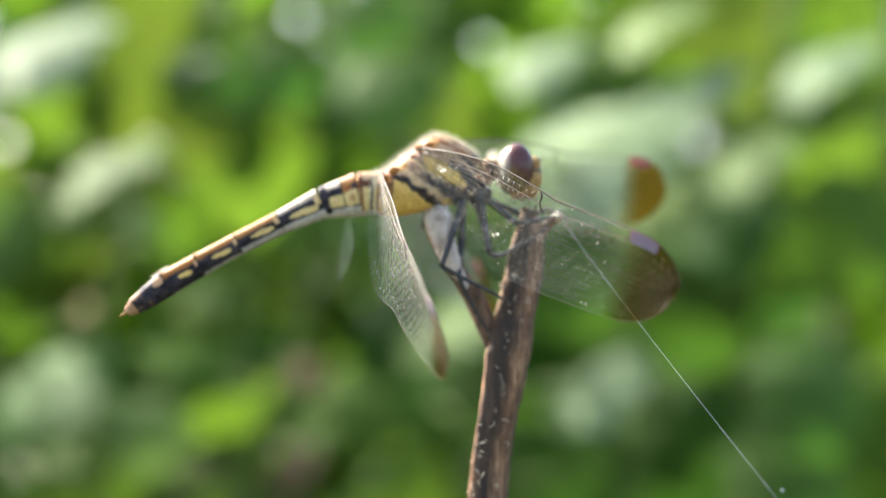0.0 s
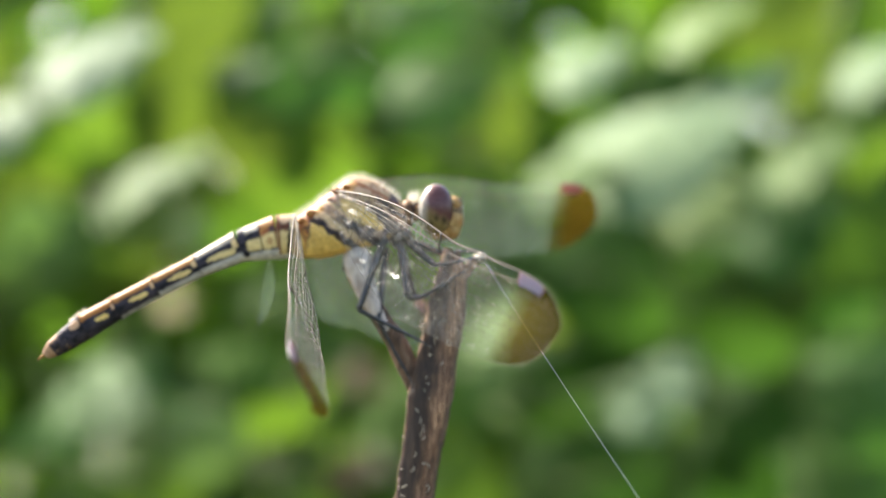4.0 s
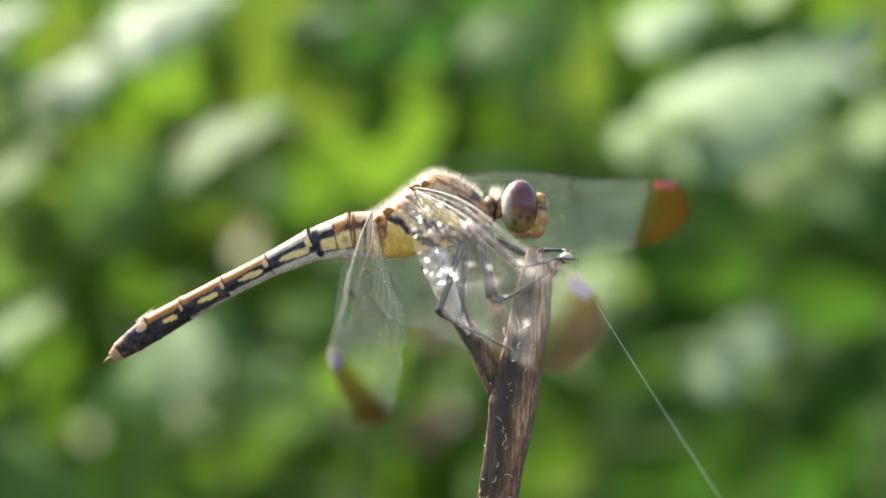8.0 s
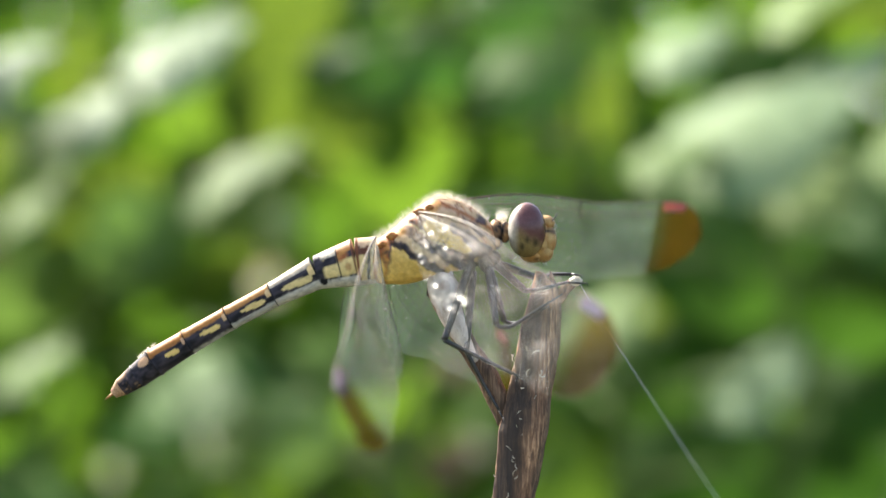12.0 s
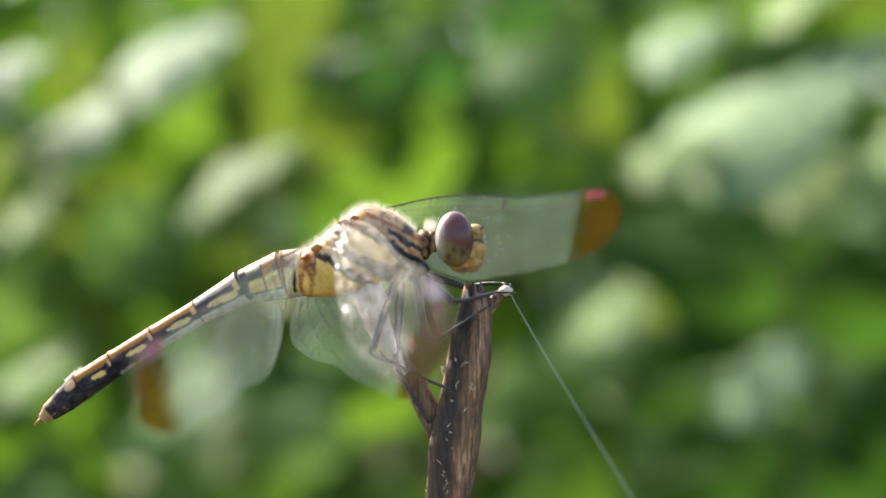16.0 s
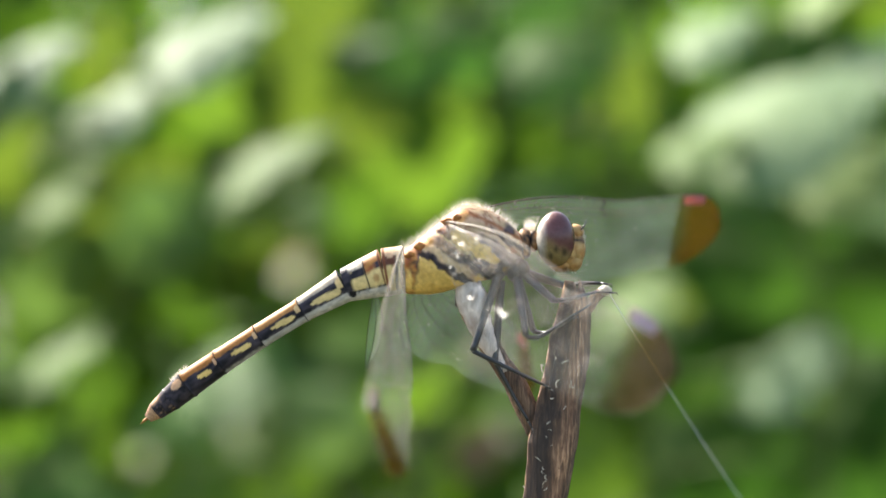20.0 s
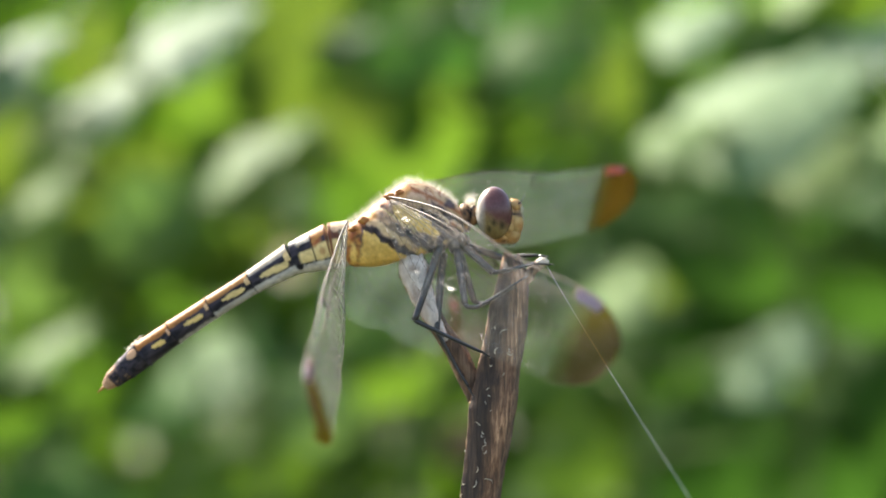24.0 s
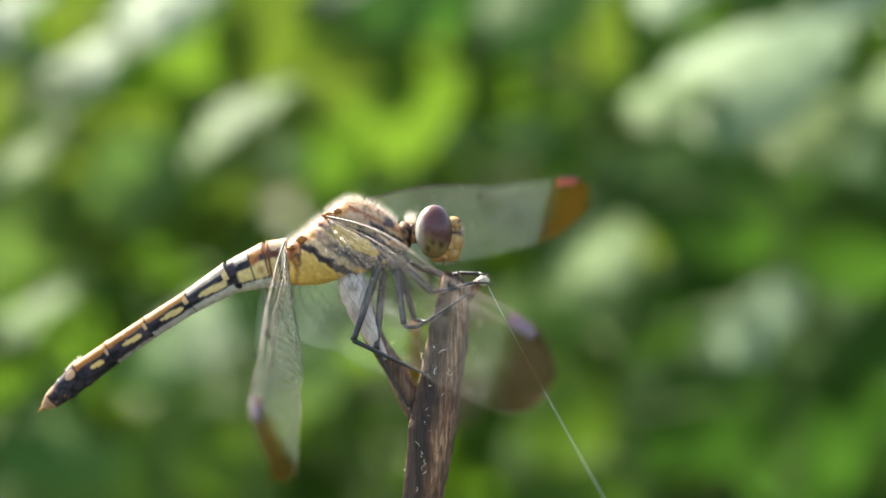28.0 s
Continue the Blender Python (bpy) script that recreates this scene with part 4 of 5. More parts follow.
def wing(kind, film, twist=0.0):
    def at(u, v):
        return wing_point(kind, u, v, twist)

    bm = bmesh.new()
    U, V = 84, 30
    grid = [[bm.verts.new(at(0.9995 * (1 - (1 - i / U) ** 1.45), j / V)) for j in range(V + 1)] for i in range(U + 1)]
    for i in range(U):
        for j in range(V):
            bm.faces.new((grid[i][j], grid[i + 1][j], grid[i + 1][j + 1], grid[i][j + 1]))
    w = part(kind, bm, film)
    # veins
    rnd = random.Random(len(kind))
    bm, front = bmesh.new(), bmesh.new()
    longs = []
    for v0, v1, u1, r in ((0.09, 0.06, 0.5, 0.05), (0.16, 0.11, 0.97, 0.085), (0.20, 0.22, 0.985, 0.045), (0.22, 0.36, 0.985, 0.05), (0.26, 0.52, 0.97, 0.06),
                          (0.32, 0.66, 0.94, 0.04), (0.38, 0.82, 0.86, 0.045), (0.46, 0.93, 0.72, 0.05), (0.56, 0.98, 0.48, 0.04), (0.7, 0.98, 0.3, 0.035)):
        bow = 0.8 + 0.5 * v1
        fn = (lambda v0, v1, u1, bow: lambda u: v0 + (v1 - v0) * min(1, u / u1) ** bow)(v0, v1, u1, bow)
        longs.append((fn, u1))
        line = [at(0.015 + (u1 - 0.015) * k / 40, fn(0.015 + (u1 - 0.015) * k / 40)) for k in range(41)]
        tube(bm if len(longs) > 3 else front, line, [r * 0.6 * MM * (1 - 0.55 * k / 40) for k in range(41)], 5)
    chain = [(lambda u: 0.0, 1.0)] + longs
    for (f, ua), (g, ub) in zip(chain[:4], chain[1:4]):
        u = 0.04
        while u < min(ua, ub) - 0.01:
            a, b = f(u), g(u + rnd.uniform(-0.006, 0.006))
            if b - a > 0.01:
                tube(front, [at(u, a), at(u, b)], [0.03 * MM] * 2, 4)
            u += rnd.uniform(0.018, 0.03)
    # towards the root, crossbars between the long veins
    ROOT = 0.30
    for (f, ua), (g, ub) in zip(longs[2:], longs[3:]):
        u = 0.05
        while u < min(ua, ub, ROOT + 0.03):
            a, b = f(u), g(u + rnd.uniform(-0.01, 0.01))
            if b - a > 0.03:
                tube(bm, [at(u, a), at(u, b)], [0.021 * MM] * 2, 4)
            u += rnd.uniform(0.028, 0.045)
    # further out, six-sided cells behind the leading veins
    cells, xs = {}, [ROOT * SPAN[kind]]
    while xs[-1] < SPAN[kind] - 0.4:
        xs.append(xs[-1] + 0.80 - 0.40 * (xs[-1] / SPAN[kind]) ** 0.8)
    ROWS = 13
    for r in range(ROWS + 1):
        for i, x in enumerate(xs):
            step = 0.8 / ROWS
            v = 0.19 + r * step + (0.24 if (i + r) % 2 else -0.24) * step + rnd.uniform(-0.13, 0.13) * step
            u = min((x + rnd.uniform(-0.1, 0.1)) / SPAN[kind], 0.985)
            if v < 0.995:
                cells[i, r] = at(u, v)
    for (i, r), q in cells.items():
        for other in ((i + 1, r), (i, r - 1) if (i + r) % 2 else None):
            if other in cells:
                tube(bm, [q, cells[other]], [0.017 * MM] * 2, 3)
    tube(bm, [at(0.497, 0.0), at(0.505, 0.06), at(0.5, 0.13), at(0.515, 0.2)], [0.10 * MM, 0.09 * MM, 0.07 * MM, 0.05 * MM], 5)
    part("vein_net", bm, VEIN, w, "fine dark net of veins")
    part("leading_vein", front, AMBER, w, "amber veins and crossbars behind the leading edge")
    bm = bmesh.new()
    span = lambda k: 1 - (1 - k / 70) ** 1.45
    line = [at(span(k), 0.0) for k in range(70)] + [at(0.9995, 0.5)] + [at(span(70 - k), 1.0) for k in range(1, 68)]
    tube(bm, line, [(0.085 - 0.0006 * k) * MM if k < 70 else 0.017 * MM for k in range(len(line))], 6)
    part("wing_edge", bm, EDGE_VEIN, w)
    bm = bmesh.new()
    # pale specks: dust, and tiny solids that stand in for sparkles
    for k in range(90):
        q, size = at(rnd.uniform(0.05, 0.8), rnd.random()), rnd.uniform(0.018, 0.06) * MM
        g = bmesh.ops.create_icosphere(bm, subdivisions=1, radius=size)
        for v in g["verts"]:
            v.co = q + Vector((v.co.x * 1.6, v.co.y, v.co.z * 0.5)) * (1 + 0.4 * noise.noise(v.co * 30000))
    part("dust_and_glint", bm, HAIR, w, "pale specks of dust and painted glint")
    bm = bmesh.new()
    rows = []
    a, b = (0.822, 0.912) if kind == "forewing" else (0.815, 0.905)
    for k in range(13):
        u = a + (b - a) * k / 12
        t = 0.12 * min(1, 6 * k / 12 + 0.55, 6 * (12 - k) / 12 + 0.55)
        up_, lo_ = at(u, 0.004), at(u, 0.02 + t)
        h = Vector((0, 0, 0.00009))
        rows.append([bm.verts.new(q) for q in (up_ + h, lo_ + h, lo_ - h, up_ - h)])
    for q, s in zip(rows, rows[1:]):
        bridge(bm, q, s)
    bm.faces.new(rows[0][::-1])
    bm.faces.new(rows[-1])
    part("wing_spot", bm, STIGMA, w, "rust-red cell on the leading edge", smooth=False)
    return w


def wing_on(kind, film, hinge, twist=0.0, span=None):
    SPAN[kind] = span or SPAN[kind]
    w = wing(kind, film, twist)
    w.parent = fly
    w.location = Vector(hinge)
    w.rotation_mode = "QUATERNION"
    return w


NF_AT, NH_AT, FF_AT, FH_AT = (-0.00233, -0.003, 0.00513), (-0.00589, -0.003, 0.00314), (-0.00159, 0.003, 0.006), (-0.00466, 0.003, 0.00362)
near_fore = wing_on("forewing", WING, NF_AT)
near_hind = wing_on("hindwing", HINDFILM, NH_AT, -18.0)
far_fore = wing_on("forewing", FARWING, FF_AT, 0.0, 33.6)
far_hind = wing_on("hindwing", FARHIND, FH_AT, 38.0)

# the narrow lobe of the far hindwing that hangs below the abdomen
bm = bmesh.new()
rows = []
for k in range(15):
    f = k / 14
    half = 0.62 * math.sin(math.pi * min(0.98, 0.04 + f * 0.96)) ** 0.7
    mid = Vector((-8.6 - 0.9 * f + 0.35 * math.sin(f * 3.1), 1.6, -0.9 - 6.1 * f))
    rows.append([bm.verts.new((mid + Vector((j * half / 3, 0.12 * (j / 3) ** 2, 0.05 * j))) * MM) for j in range(-3, 4)])
for a, b in zip(rows, rows[1:]):
    for j in range(6):
        bm.faces.new((a[j], a[j + 1], b[j + 1], b[j]))
lobe = part("wing_lobe", bm, FARHIND, fly, "narrow folded lobe of the hindwing")
bm = bmesh.new()
for j in (0, 3, 6):
    tube(bm, [mm(-8.6 - 0.9 * f + 0.35 * math.sin(f * 3.1) + (j - 3) / 3 * 0.62 * math.sin(math.pi * min(0.98, 0.04 + f * 0.96)) ** 0.7, 1.6, -0.9 - 6.1 * f) for f in (k / 14 for k in range(15))], [0.025 * MM] * 15, 4)
part("vein_net", bm, VEIN, lobe)

# ---- plants behind ----
HALF = (SUN + Vector((0, -1, 0))).normalized()
LEAVES = {}


def leaf_mesh(name, width, fold, seed, dome=0.0):
    """An ovate leaf with a pointed tip and a sunk midrib; length 1 along y from its base."""
    rnd = random.Random(seed)
    bm = bmesh.new()
    N, M = 14, 8
    rows = []
    for i in range(N + 1):
        u = i / N
        w = width * 0.5 * (math.sin(math.pi * u ** 0.72) ** 0.8) * (1 + 0.05 * math.sin(u * 34 + seed)) + 0.004
        row = []
        for j in range(-M // 2, M // 2 + 1):
            s = j / (M / 2)
            z = fold * abs(s) * w * 2 - 1.3 * min(fold, 0.17) * u * u + 0.03 * math.sin(u * 13 + abs(s) * 3) * abs(s) + 0.02 * rnd.uniform(-1, 1) * abs(s)
            z -= dome * (2.2 * (s * w) ** 2 + (u - 0.5) ** 2)
            row.append(bm.verts.new((s * w, u, z)))
        rows.append(row)
    for a, b in zip(rows, rows[1:]):
        for j in range(M):
            bm.faces.new((a[j], a[j + 1], b[j + 1], b[j]))
    me = bpy.data.meshes.new(name)
    bm.to_mesh(me)
    bm.free()
    me.polygons.foreach_set("use_smooth", [True] * len(me.polygons))
    return me


def leaf_data(shape, mat):
    key = (shape, mat.name)
    if key not in LEAVES:
        me = leaf_mesh("leaf", *{"flat": (0.80, 0.0, 4, 0.42), "broad": (0.78, 0.05, 1, 0.35), "oval": (0.6, 0.08, 2, 0.4), "long": (0.42, 0.1, 3, 0.3)}[shape])
        me.materials.append(mat)
        LEAVES[key] = me
    return LEAVES[key]


def frame_of(normal, way):
    n = normal.normalized()
    y = (way - n * way.dot(n)).normalized()
    x = y.cross(n)
    return Matrix((x, y, n)).transposed().to_4x4()


def hang_leaf(plant, joint, base, size, normal, way, shape, mat):
    """A leaf of that length with its stalk from the joint on the stem to its base; places in the plant's space."""
    ob = new("leaf", leaf_data(shape, mat))
    ob.parent = plant
    ob.matrix_basis = Matrix.Translation(base) @ frame_of(normal, way) @ Matrix.Scale(size, 4)
    bm = bmesh.new()
    mid = (joint + base) / 2 + Vector((0, 0, 0.004))
    tube(bm, [joint, mid, base + way.normalized() * size * 0.03], [0.0013, 0.0011, 0.0009], 5)
    part("leaf_stalk", bm, STALK, plant)


def seen_at(x, y, far):
    """A place in the plan: millimetres across and up in the dragonfly's plane, pushed back to that distance from the lens."""
    k = far / 0.142
    return Vector((x * MM * k, far - 0.142, TOP + y * MM * k))


def facing(kind, rnd):
    j = Vector((rnd.gauss(0, 0.10), rnd.gauss(0, 0.10), rnd.gauss(0, 0.10)))
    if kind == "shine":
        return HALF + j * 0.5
    if kind == "glow":
        return Vector((0.45, -0.75, -0.35)) + j * 2
    if kind == "dark":
        return Vector((0.25, -0.75, 0.62)) + j * 1.5
    if kind == "shade":
        return Vector((0.05, -0.83, 0.55)) + j
    return Vector((0.1, -0.45, 0.8)) + j * 3


PLANT_LABEL = "leafy green herb with broad pointed leaves, out of focus"


def hero_plant(x, far, mat, leaves, seed):
    """A plant whose leaves are told one by one: across, up (plan millimetres), length, lean in degrees, facing, shape."""
    rnd = random.Random(seed)
    foot = seen_at(x, 0, far)
    foot.z = 0
    plant = thing("leafy_plant", foot, PLANT_LABEL, "plant", "plants behind the twig")
    top = max(seen_at(l[0], l[1], far).z for l in leaves) + 0.02
    bend = [Vector((rnd.uniform(-0.02, 0.02), 0.02 + rnd.uniform(-0.01, 0.01), top * k / 6)) for k in range(7)]
    bend[0] = Vector((0, 0, -0.01))
    p, r = finer(bend, [0.004 - 0.0004 * k for k in range(7)], 0.03)
    bm = bmesh.new()
    tube(bm, p, r, 7)
    part("stem", bm, STALK, plant)
    for lx, ly, length, lean, kind, shape, m in leaves:
        d = far + (-0.05 if kind == "shine" else 0.03) + 0.0008 * (lx - ly) + rnd.uniform(-0.008, 0.008)
        centre = seen_at(lx, ly, d) - foot
        way = Vector((math.cos(radians(lean)), 0, math.sin(radians(lean))))
        n = facing(kind, rnd)
        y = (way - n.normalized() * way.dot(n.normalized())).normalized()
        size = length * MM * d / 0.142
        base = centre - y * size * 0.5
        joint = min(p, key=lambda q: (q - base).length)
        hang_leaf(plant, joint, base, size, n, way, shape, m or mat)


Y_, D_, M_, W_, P_, C_ = LEAF_YOUNG, LEAF_DARK, LEAF_MID, LEAF_GLARE, LEAF_PALE, LEAF_COOL
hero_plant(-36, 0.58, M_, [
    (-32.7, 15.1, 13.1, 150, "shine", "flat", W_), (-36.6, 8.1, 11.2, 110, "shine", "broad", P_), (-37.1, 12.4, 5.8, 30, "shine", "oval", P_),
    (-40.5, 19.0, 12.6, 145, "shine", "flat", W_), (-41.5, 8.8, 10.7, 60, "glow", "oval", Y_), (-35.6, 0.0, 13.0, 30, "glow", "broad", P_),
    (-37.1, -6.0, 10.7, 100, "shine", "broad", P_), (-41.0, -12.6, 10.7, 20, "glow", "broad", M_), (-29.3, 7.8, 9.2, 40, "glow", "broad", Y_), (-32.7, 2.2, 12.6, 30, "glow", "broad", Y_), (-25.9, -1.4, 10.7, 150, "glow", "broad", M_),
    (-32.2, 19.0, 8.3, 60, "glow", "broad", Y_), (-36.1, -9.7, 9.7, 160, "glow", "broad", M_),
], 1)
hero_plant(-20, 0.56, Y_, [
    (-25.0, 20.7, 14.6, 145, "shine", "flat", W_), (-19.1, 10.1, 13.6, 24, "shine", "oval", P_), (-16.5, 16.8, 11.2, 78, "glow", "broad", Y_),
    (-22.0, 16.1, 9.7, 60, "glow", "broad", M_), (-26.9, 4.4, 12.0, 20, "glow", "broad", P_), (-20.1, 0.5, 8.7, 60, "glow", "broad", Y_),
    (-14.8, 5.8, 5.3, 90, "mid", "broad", P_), (-10.9, 12.9, 9.2, 150, "glow", "oval", Y_), (-23.5, 0.0, 9.7, 160, "glow", "broad", M_),
    (-17.7, -15.5, 10.7, 20, "shade", "broad", M_),
], 2)
hero_plant(-4, 0.6, Y_, [
    (-4.6, 11.0, 17.5, 170, "glow", "broad", M_), (-8.0, 14.1, 9.7, 140, "glow", "oval", Y_), (-11.8, 19.5, 9.7, 80, "dark", "oval", D_),
    (-7.0, 18.5, 9.7, 60, "shade", "broad", C_), (-2.1, 19.5, 10.7, 20, "shade", "broad", C_), (2.2, 16.1, 8.7, 120, "dark", "broad", D_),
    (3.7, 9.3, 10.7, 150, "glow", "broad", M_), (-10.9, 5.4, 7.8, 30, "glow", "broad", M_), (-1.0, -7.0, 6.0, 170, "shade", "oval", DEAD),
    (-7.0, -11.6, 12.6, 80, "glow", "broad", M_), (-10.9, -5.8, 9.7, 150, "shade", "broad", M_), (-1.2, -15.0, 6.3, 60, "shade", "oval", DEAD),
    (-13.8, 24.3, 10.7, 30, "glow", "broad", Y_),
], 3)
hero_plant(12, 0.57, M_, [
    (12.4, 15.3, 8.7, 80, "glow", "broad", Y_), (7.1, 18.5, 11.7, 30, "shade", "broad", C_), (8.5, 12.2, 8.7, 60, "dark", "oval", M_),
    (17.8, -1.4, 7.3, 60, "glow", "broad", Y_), (11.2, -2.4, 12.6, 105, "shine", "broad", P_), (15.3, 3.0, 10.7, 10, "dark", "broad", D_),
    (8.5, -16.5, 10.7, 80, "shade", "broad", M_), (14.9, -8.7, 9.7, 30, "shade", "broad", D_), (5.6, 24.3, 10.7, 20, "shade", "broad", C_),
], 4)
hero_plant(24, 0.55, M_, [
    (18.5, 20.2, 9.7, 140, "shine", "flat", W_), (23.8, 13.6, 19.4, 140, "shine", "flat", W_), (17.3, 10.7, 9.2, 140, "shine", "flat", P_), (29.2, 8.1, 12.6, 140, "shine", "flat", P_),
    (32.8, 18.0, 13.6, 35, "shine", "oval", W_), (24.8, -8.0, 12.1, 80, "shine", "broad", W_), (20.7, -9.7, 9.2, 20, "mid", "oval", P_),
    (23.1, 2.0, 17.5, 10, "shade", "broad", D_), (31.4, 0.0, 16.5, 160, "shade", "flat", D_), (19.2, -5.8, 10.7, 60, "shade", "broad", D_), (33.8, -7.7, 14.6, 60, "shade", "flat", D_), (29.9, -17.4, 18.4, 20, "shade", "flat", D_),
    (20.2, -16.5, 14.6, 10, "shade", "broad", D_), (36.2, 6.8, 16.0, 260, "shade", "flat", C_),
], 5)
hero_plant(42, 0.58, M_, [
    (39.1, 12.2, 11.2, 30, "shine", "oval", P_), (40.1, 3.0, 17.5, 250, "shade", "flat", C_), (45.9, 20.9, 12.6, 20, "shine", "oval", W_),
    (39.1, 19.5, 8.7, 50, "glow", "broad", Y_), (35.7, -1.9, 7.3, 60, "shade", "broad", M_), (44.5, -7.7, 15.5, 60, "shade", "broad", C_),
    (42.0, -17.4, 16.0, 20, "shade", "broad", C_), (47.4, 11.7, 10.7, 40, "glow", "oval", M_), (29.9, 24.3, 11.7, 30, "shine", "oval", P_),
], 6)
hero_plant(-46, 0.58, M_, [(-45, 17, 12, 20, "shine", "flat", W_), (-46, 5, 11, 60, "glow", "oval", Y_), (-44, -7, 12, 200, "mid", "broad", M_), (-47, -17, 12, 20, "glow", "oval", M_)], 7)
hero_plant(-26, 0.56, P_, [(-25.5, -8.8, 17, 200, "shine", "flat", C_), (-35, -19, 13, 10, "mid", "broad", C_), (-15, -12, 10, 150, "shade", "broad", P_)], 8)
SIDE = [(x, far, s) for s, (x, far) in enumerate(((-60, 0.6), (58, 0.62), (-72, 0.7), (72, 0.7)))]


def wild_plant(x, y, height, mat, seed, count=15, size=0.095):
    rnd = random.Random(seed)
    plant = thing("leafy_plant", (x, y, 0), PLANT_LABEL, "plant", "plants behind the twig")
    lean = Vector((rnd.uniform(-0.08, 0.08), rnd.uniform(-0.06, 0.06), 0))
    p, r = finer([Vector((0, 0, -0.01)), lean * 0.4 + Vector((0, 0, height * 0.5)), lean + Vector((0, 0, height))], [0.005, 0.0035, 0.0015], 0.03)
    bm = bmesh.new()
    tube(bm, p, r, 7)
    part("stem", bm, STALK, plant)
    turn = rnd.uniform(0, 6.28)
    for k in range(count):
        f = 0.12 + 0.88 * k / (count - 1)
        joint = p[min(len(p) - 1, int(f * (len(p) - 1)))]
        turn += 2.4
        out = Vector((math.cos(turn), math.sin(turn), rnd.uniform(0.0, 0.5)))
        s = size * rnd.uniform(0.7, 1.25) * (1.1 - 0.45 * f)
        base = joint + out * s * 0.55
        n = Vector((-out.x * 0.3, -0.75, rnd.uniform(0.0, 0.7))) + Vector((rnd.gauss(0, 0.25), rnd.gauss(0, 0.25), 0))
        hang_leaf(plant, joint, base, s, n, out + Vector((0, 0, -0.3)), rnd.choice(("broad", "oval", "oval", "long")), mat if rnd.random() < 0.7 else rnd.choice((LEAF_MID, LEAF_COOL, LEAF_YOUNG)))


rnd = random.Random(77)
for i in range(26):
    x = -0.42 + 0.84 * ((i * 0.618) % 1.0) + rnd.uniform(-0.03, 0.03)
    y = rnd.uniform(0.66, 1.1)
    wild_plant(x, y, rnd.uniform(0.55, 0.82), rnd.choice((LEAF_YOUNG, LEAF_MID, LEAF_YOUNG, LEAF_PALE) if x < 0.04 else (LEAF_MID, LEAF_DARK, LEAF_COOL)), 100 + i)
for x, far, s in SIDE:
    wild_plant(x * MM * far / 0.142, far - 0.142, 0.7, LEAF_MID, 300 + s)

# thicket further back: low near the plants, higher behind, ragged at its ends
rnd = random.Random(5)
verts, faces = [], []
while len(faces) < 24000 * 6:
    x, y = rnd.uniform(-3.6, 3.6), 0.95 + 3.2 * rnd.random() ** 1.5
    tall = (0.70 + 0.22 * (y - 0.95) + 0.4 * max(0, y - 2.4)) * (1 + 0.35 * noise.noise(Vector((x * 1.3, y * 1.3, 2)))) + 0.12
    edge = 2.2 + 0.5 * noise.noise(Vector((y * 1.1, 4, 7))) + 0.25 * y
    tall *= min(1, max(0, (edge + 0.6 - abs(x)) / 0.9))
    if tall < 0.08 or y > 3.5 + 0.6 * noise.noise(Vector((x, 1, 3))):
        continue
    z = tall * rnd.random() ** 0.75
    s = rnd.uniform(0.05, 0.10)
    n = Vector((rnd.gauss(0, 0.5), rnd.gauss(-0.4, 0.5), rnd.gauss(0.6, 0.4)))
    way = Vector((rnd.gauss(0, 1), rnd.gauss(0, 1), rnd.gauss(-0.2, 0.6)))
    m = Matrix.Translation((x, y, z)) @ frame_of(n, way) @ Matrix.Scale(s, 4)
    b = len(verts)
    for q in ((0, 0, 0), (0.3, 0.4, 0.06), (0.22, 0.75, 0.02), (0, 1, -0.12), (-0.22, 0.75, 0.02), (-0.3, 0.4, 0.06), (0, 0.5, 0)):
        verts.append(m @ Vector(q))
    for k in range(6):
        faces.append((b + 6, b + k, b + (k + 1) % 6))
me = bpy.data.meshes.new("thicket")
me.from_pydata(verts, [], faces)
me.materials.append(THICKET)
thicket = new("thicket", me)
tagged(thicket, "dense shaded green undergrowth behind the plants", "undergrowth", kind="stuff")



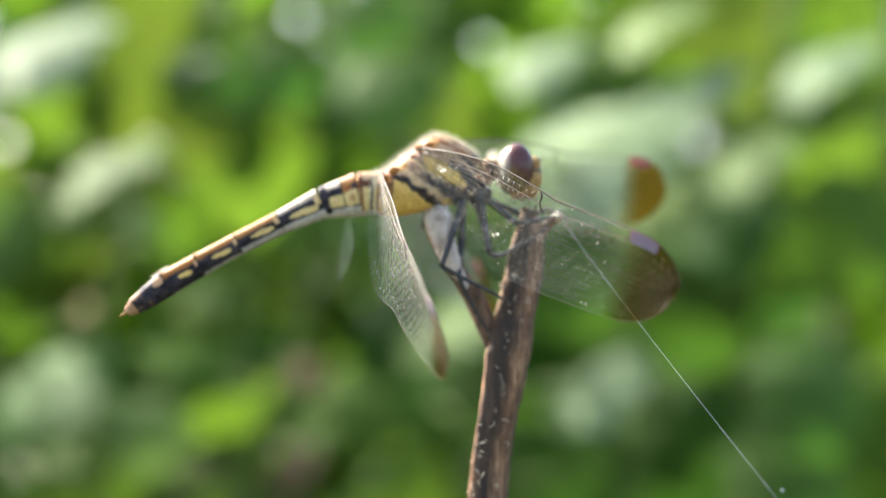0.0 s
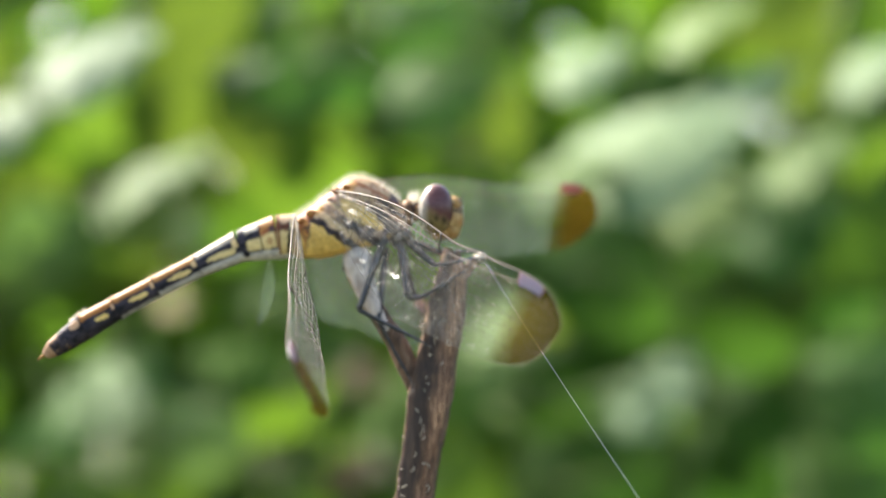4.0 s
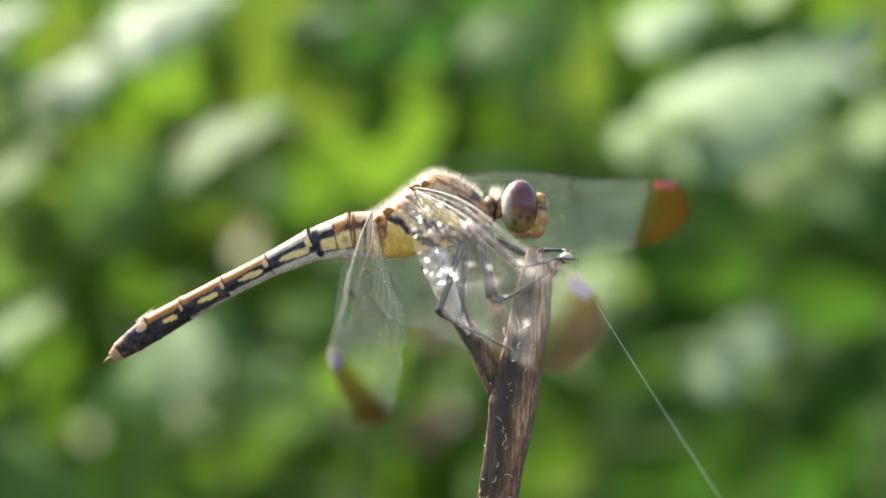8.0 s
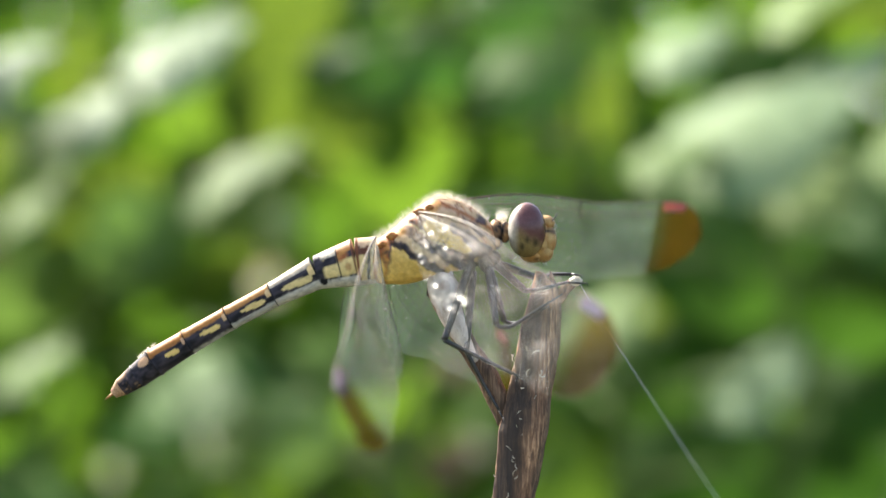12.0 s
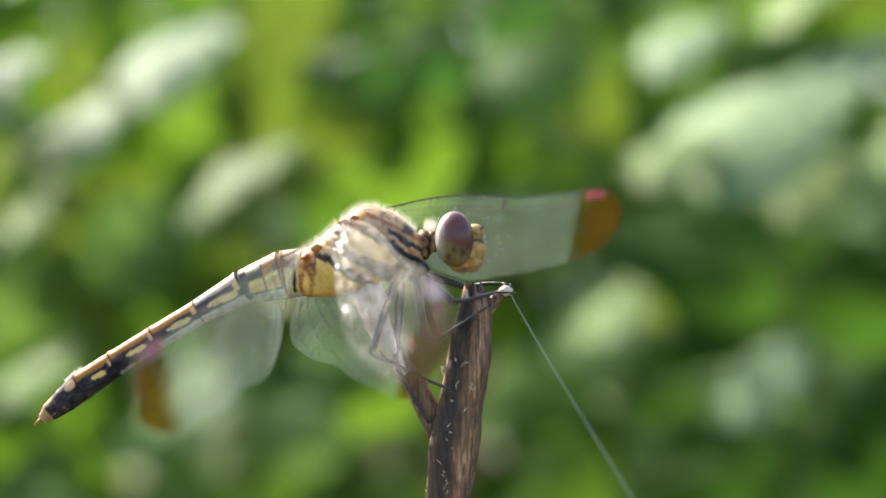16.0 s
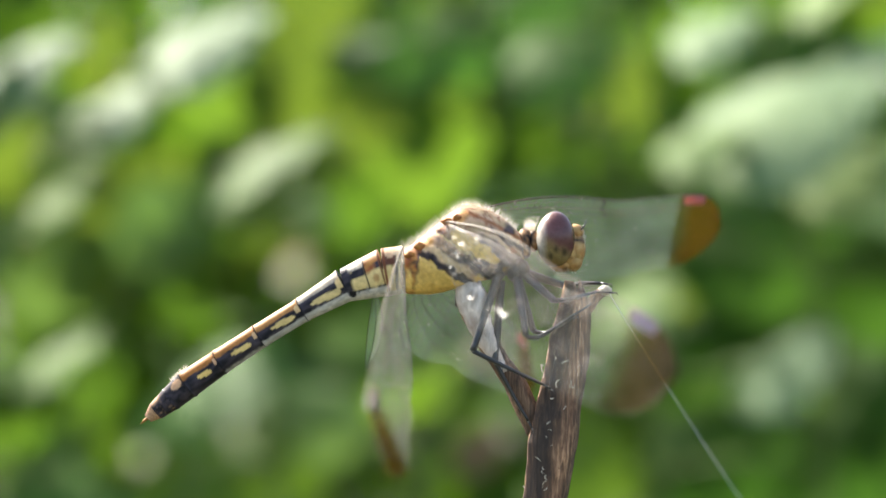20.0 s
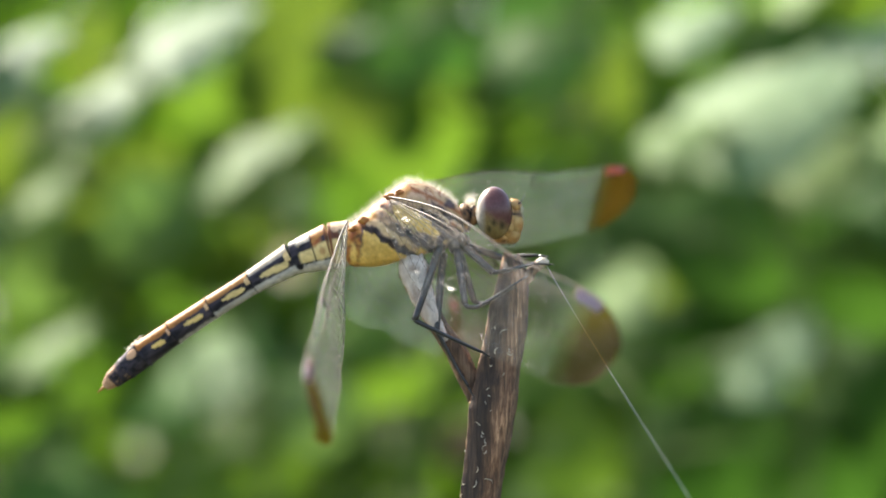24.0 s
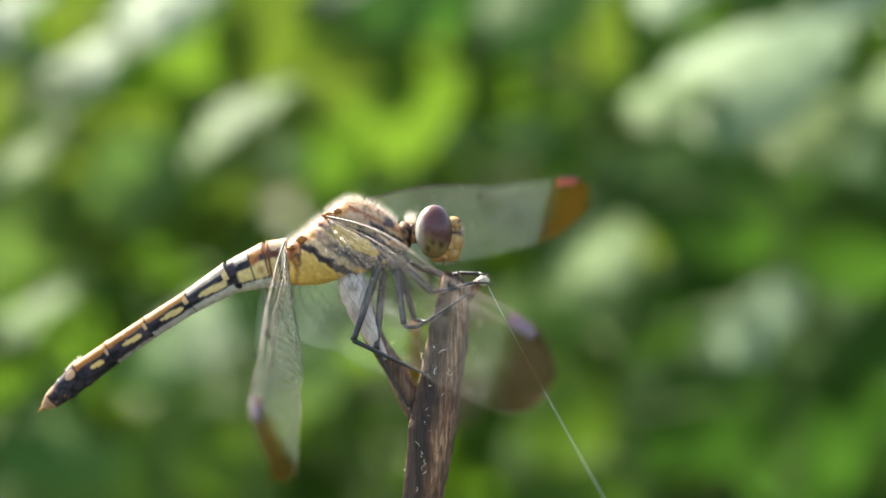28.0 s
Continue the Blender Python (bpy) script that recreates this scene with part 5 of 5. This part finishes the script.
def motions():
    """The wings and the abdomen shift on the body; seconds and degrees."""
    NF = [(0, 88.9, 17.8, -55.8), (1, 87.2, 16.7, -58.8), (2, 88.4, 15.8, -58.4), (2.5, 88.4, 15.8, -58.4), (4.5, 79.7, 16.7, -57.8), (5, 81.5, 13.8, -63.8), (6, 78.8, 13.5, -66.3), (7, 79.4, 12.9, -65.8), (8, 74.5, 14.4, -64.9), (9, 80.6, 13.7, -64.9), (11, 82.0, 13.8, -64.2), (12, 77.6, 14.1, -64.2), (12.5, 77.6, 14.1, -64.2), (14.5, 77.6, 8.7, -75.9), (16, 78.3, 9.8, -74.1), (17, 82.6, 11.6, -71.4), (17.5, 82.6, 11.6, -71.4), (18, 83.9, 13.8, -63.1), (18.5, 95.5, 15.3, -54.3), (19, 90.9, 12.1, -56.0), (20, 79.8, 14.1, -60.6), (21, 84.0, 14.5, -60.6), (24, 83.1, 16.3, -55.8), (26, 85.3, 15.8, -54.8), (28, 86.5, 14.9, -55.2)]
    NH = [(0, 103.5, 26.4, -86.7), (1, 113.0, 26.3, -90.1), (2, 107.9, 24.6, -86.8), (2.5, 107.9, 24.6, -86.8), (4.5, 126.1, 24.9, -92.1), (5, 125.0, 24.5, -94.0), (6, 128.4, 23.3, -95.9), (7, 124.2, 22.6, -96.5), (8, 132.3, 23.6, -96.1), (9, 132.5, 23.9, -95.2), (11, 132.3, 23.1, -95.1), (12, 126.2, 22.4, -95.3), (12.5, 126.2, 22.4, -95.3), (14.5, 95.0, 12.2, -109.3), (16, 103.6, 14.0, -107.9), (17, 110.7, 14.9, -106.4), (17.5, 110.7, 14.9, -106.4), (18, 141.2, 22.3, -99.2), (18.5, 130.2, 21.7, -93.7), (19, 119.7, 22.3, -77.7), (20, 115.4, 22.3, -94.6), (21, 120.1, 22.1, -96.2), (24, 108.3, 23.4, -94.3), (26, 116.7, 23.7, -91.0), (28, 119.8, 24.1, -90.7)]
    FF = [(0, 102.8, -1.6, 32.1), (1, 111.0, -2.7, 32.4), (2, 112.5, -4.2, 36.5), (2.5, 112.5, -4.2, 36.5), (4.5, 108.2, -1.2, 33.9), (5, 106.0, 0.6, 31.0), (6, 110.4, -0.9, 34.0), (7, 114.8, -1.3, 34.3), (8, 114.8, -1.2, 34.7), (9, 116.3, -1.3, 35.2), (11, 115.2, -0.9, 35.1), (12, 113.8, -1.3, 35.3), (12.5, 113.8, -1.3, 35.3), (14.5, 116.4, -6.0, 42.0), (16, 116.1, -4.8, 40.9), (17, 114.0, -3.3, 37.4), (17.5, 114.0, -3.3, 37.4), (18, 117.6, -5.1, 41.7), (18.5, 118.4, -4.0, 41.4), (19, 112.3, -3.5, 38.9), (20, 113.8, -3.6, 37.7), (21, 116.4, -2.3, 37.0), (24, 119.9, -5.2, 43.2), (26, 118.8, -5.7, 42.8), (28, 119.7, -4.2, 43.0)]
    FH = [(0, 76.0, 16.0, 62.6), (1, 73.7, 15.3, 62.2), (2.5, 73.7, 15.3, 62.2), (4.5, 81.8, 17.3, 64.5), (5, 85.5, 17.6, 66.2), (6, 87.9, 18.6, 67.4), (7, 83.2, 19.0, 65.0), (8, 83.6, 18.3, 65.2), (9, 88.0, 19.4, 67.5), (11, 87.1, 20.9, 67.0), (12, 84.8, 19.7, 65.7), (12.5, 84.8, 19.7, 65.7), (14.5, 104.4, 16.3, 80.3), (16, 97.9, 19.4, 74.0), (17, 95.5, 19.3, 71.9), (17.5, 95.5, 19.3, 71.9), (18, 94.2, 20.1, 70.9), (18.5, 86.9, 18.1, 66.7), (19, 86.5, 18.5, 66.5), (20, 88.8, 19.5, 67.7), (21, 93.6, 19.6, 70.5), (24, 95.5, 17.3, 72.3), (26, 84.5, 17.4, 65.6), (28, 91.7, 21.0, 69.5)]
    AB = [(0, -0.7), (1, -1.3), (2, -0.6), (2.5, -0.6), (4.5, 0.2), (5, 0.2), (6, 1.2), (7, 0.8), (8, 0.3), (9, 0.1), (11, -0.3), (12, -0.7), (14.5, -1.4), (16, -2.1), (17, -2.5),
          (18, -2.6), (18.5, -2.8), (19, -4.8), (20, -3.6), (21, -2.8), (24, -3.6), (26, -4.2), (28, -4.0)]
    walk(near_fore, [(t, pose(*NF_AT, *a)) for t, *a in NF])
    walk(near_hind, [(t, pose(*NH_AT, *a)) for t, *a in NH])
    walk(far_fore, [(t, pose(*FF_AT, *a)) for t, *a in FF])
    walk(far_hind, [(t, pose(*FH_AT, *a)) for t, *a in FH])
    walk(abdomen, [(t, pose(*PIVOT, 0, a, 0)) for t, a in AB])


motions()
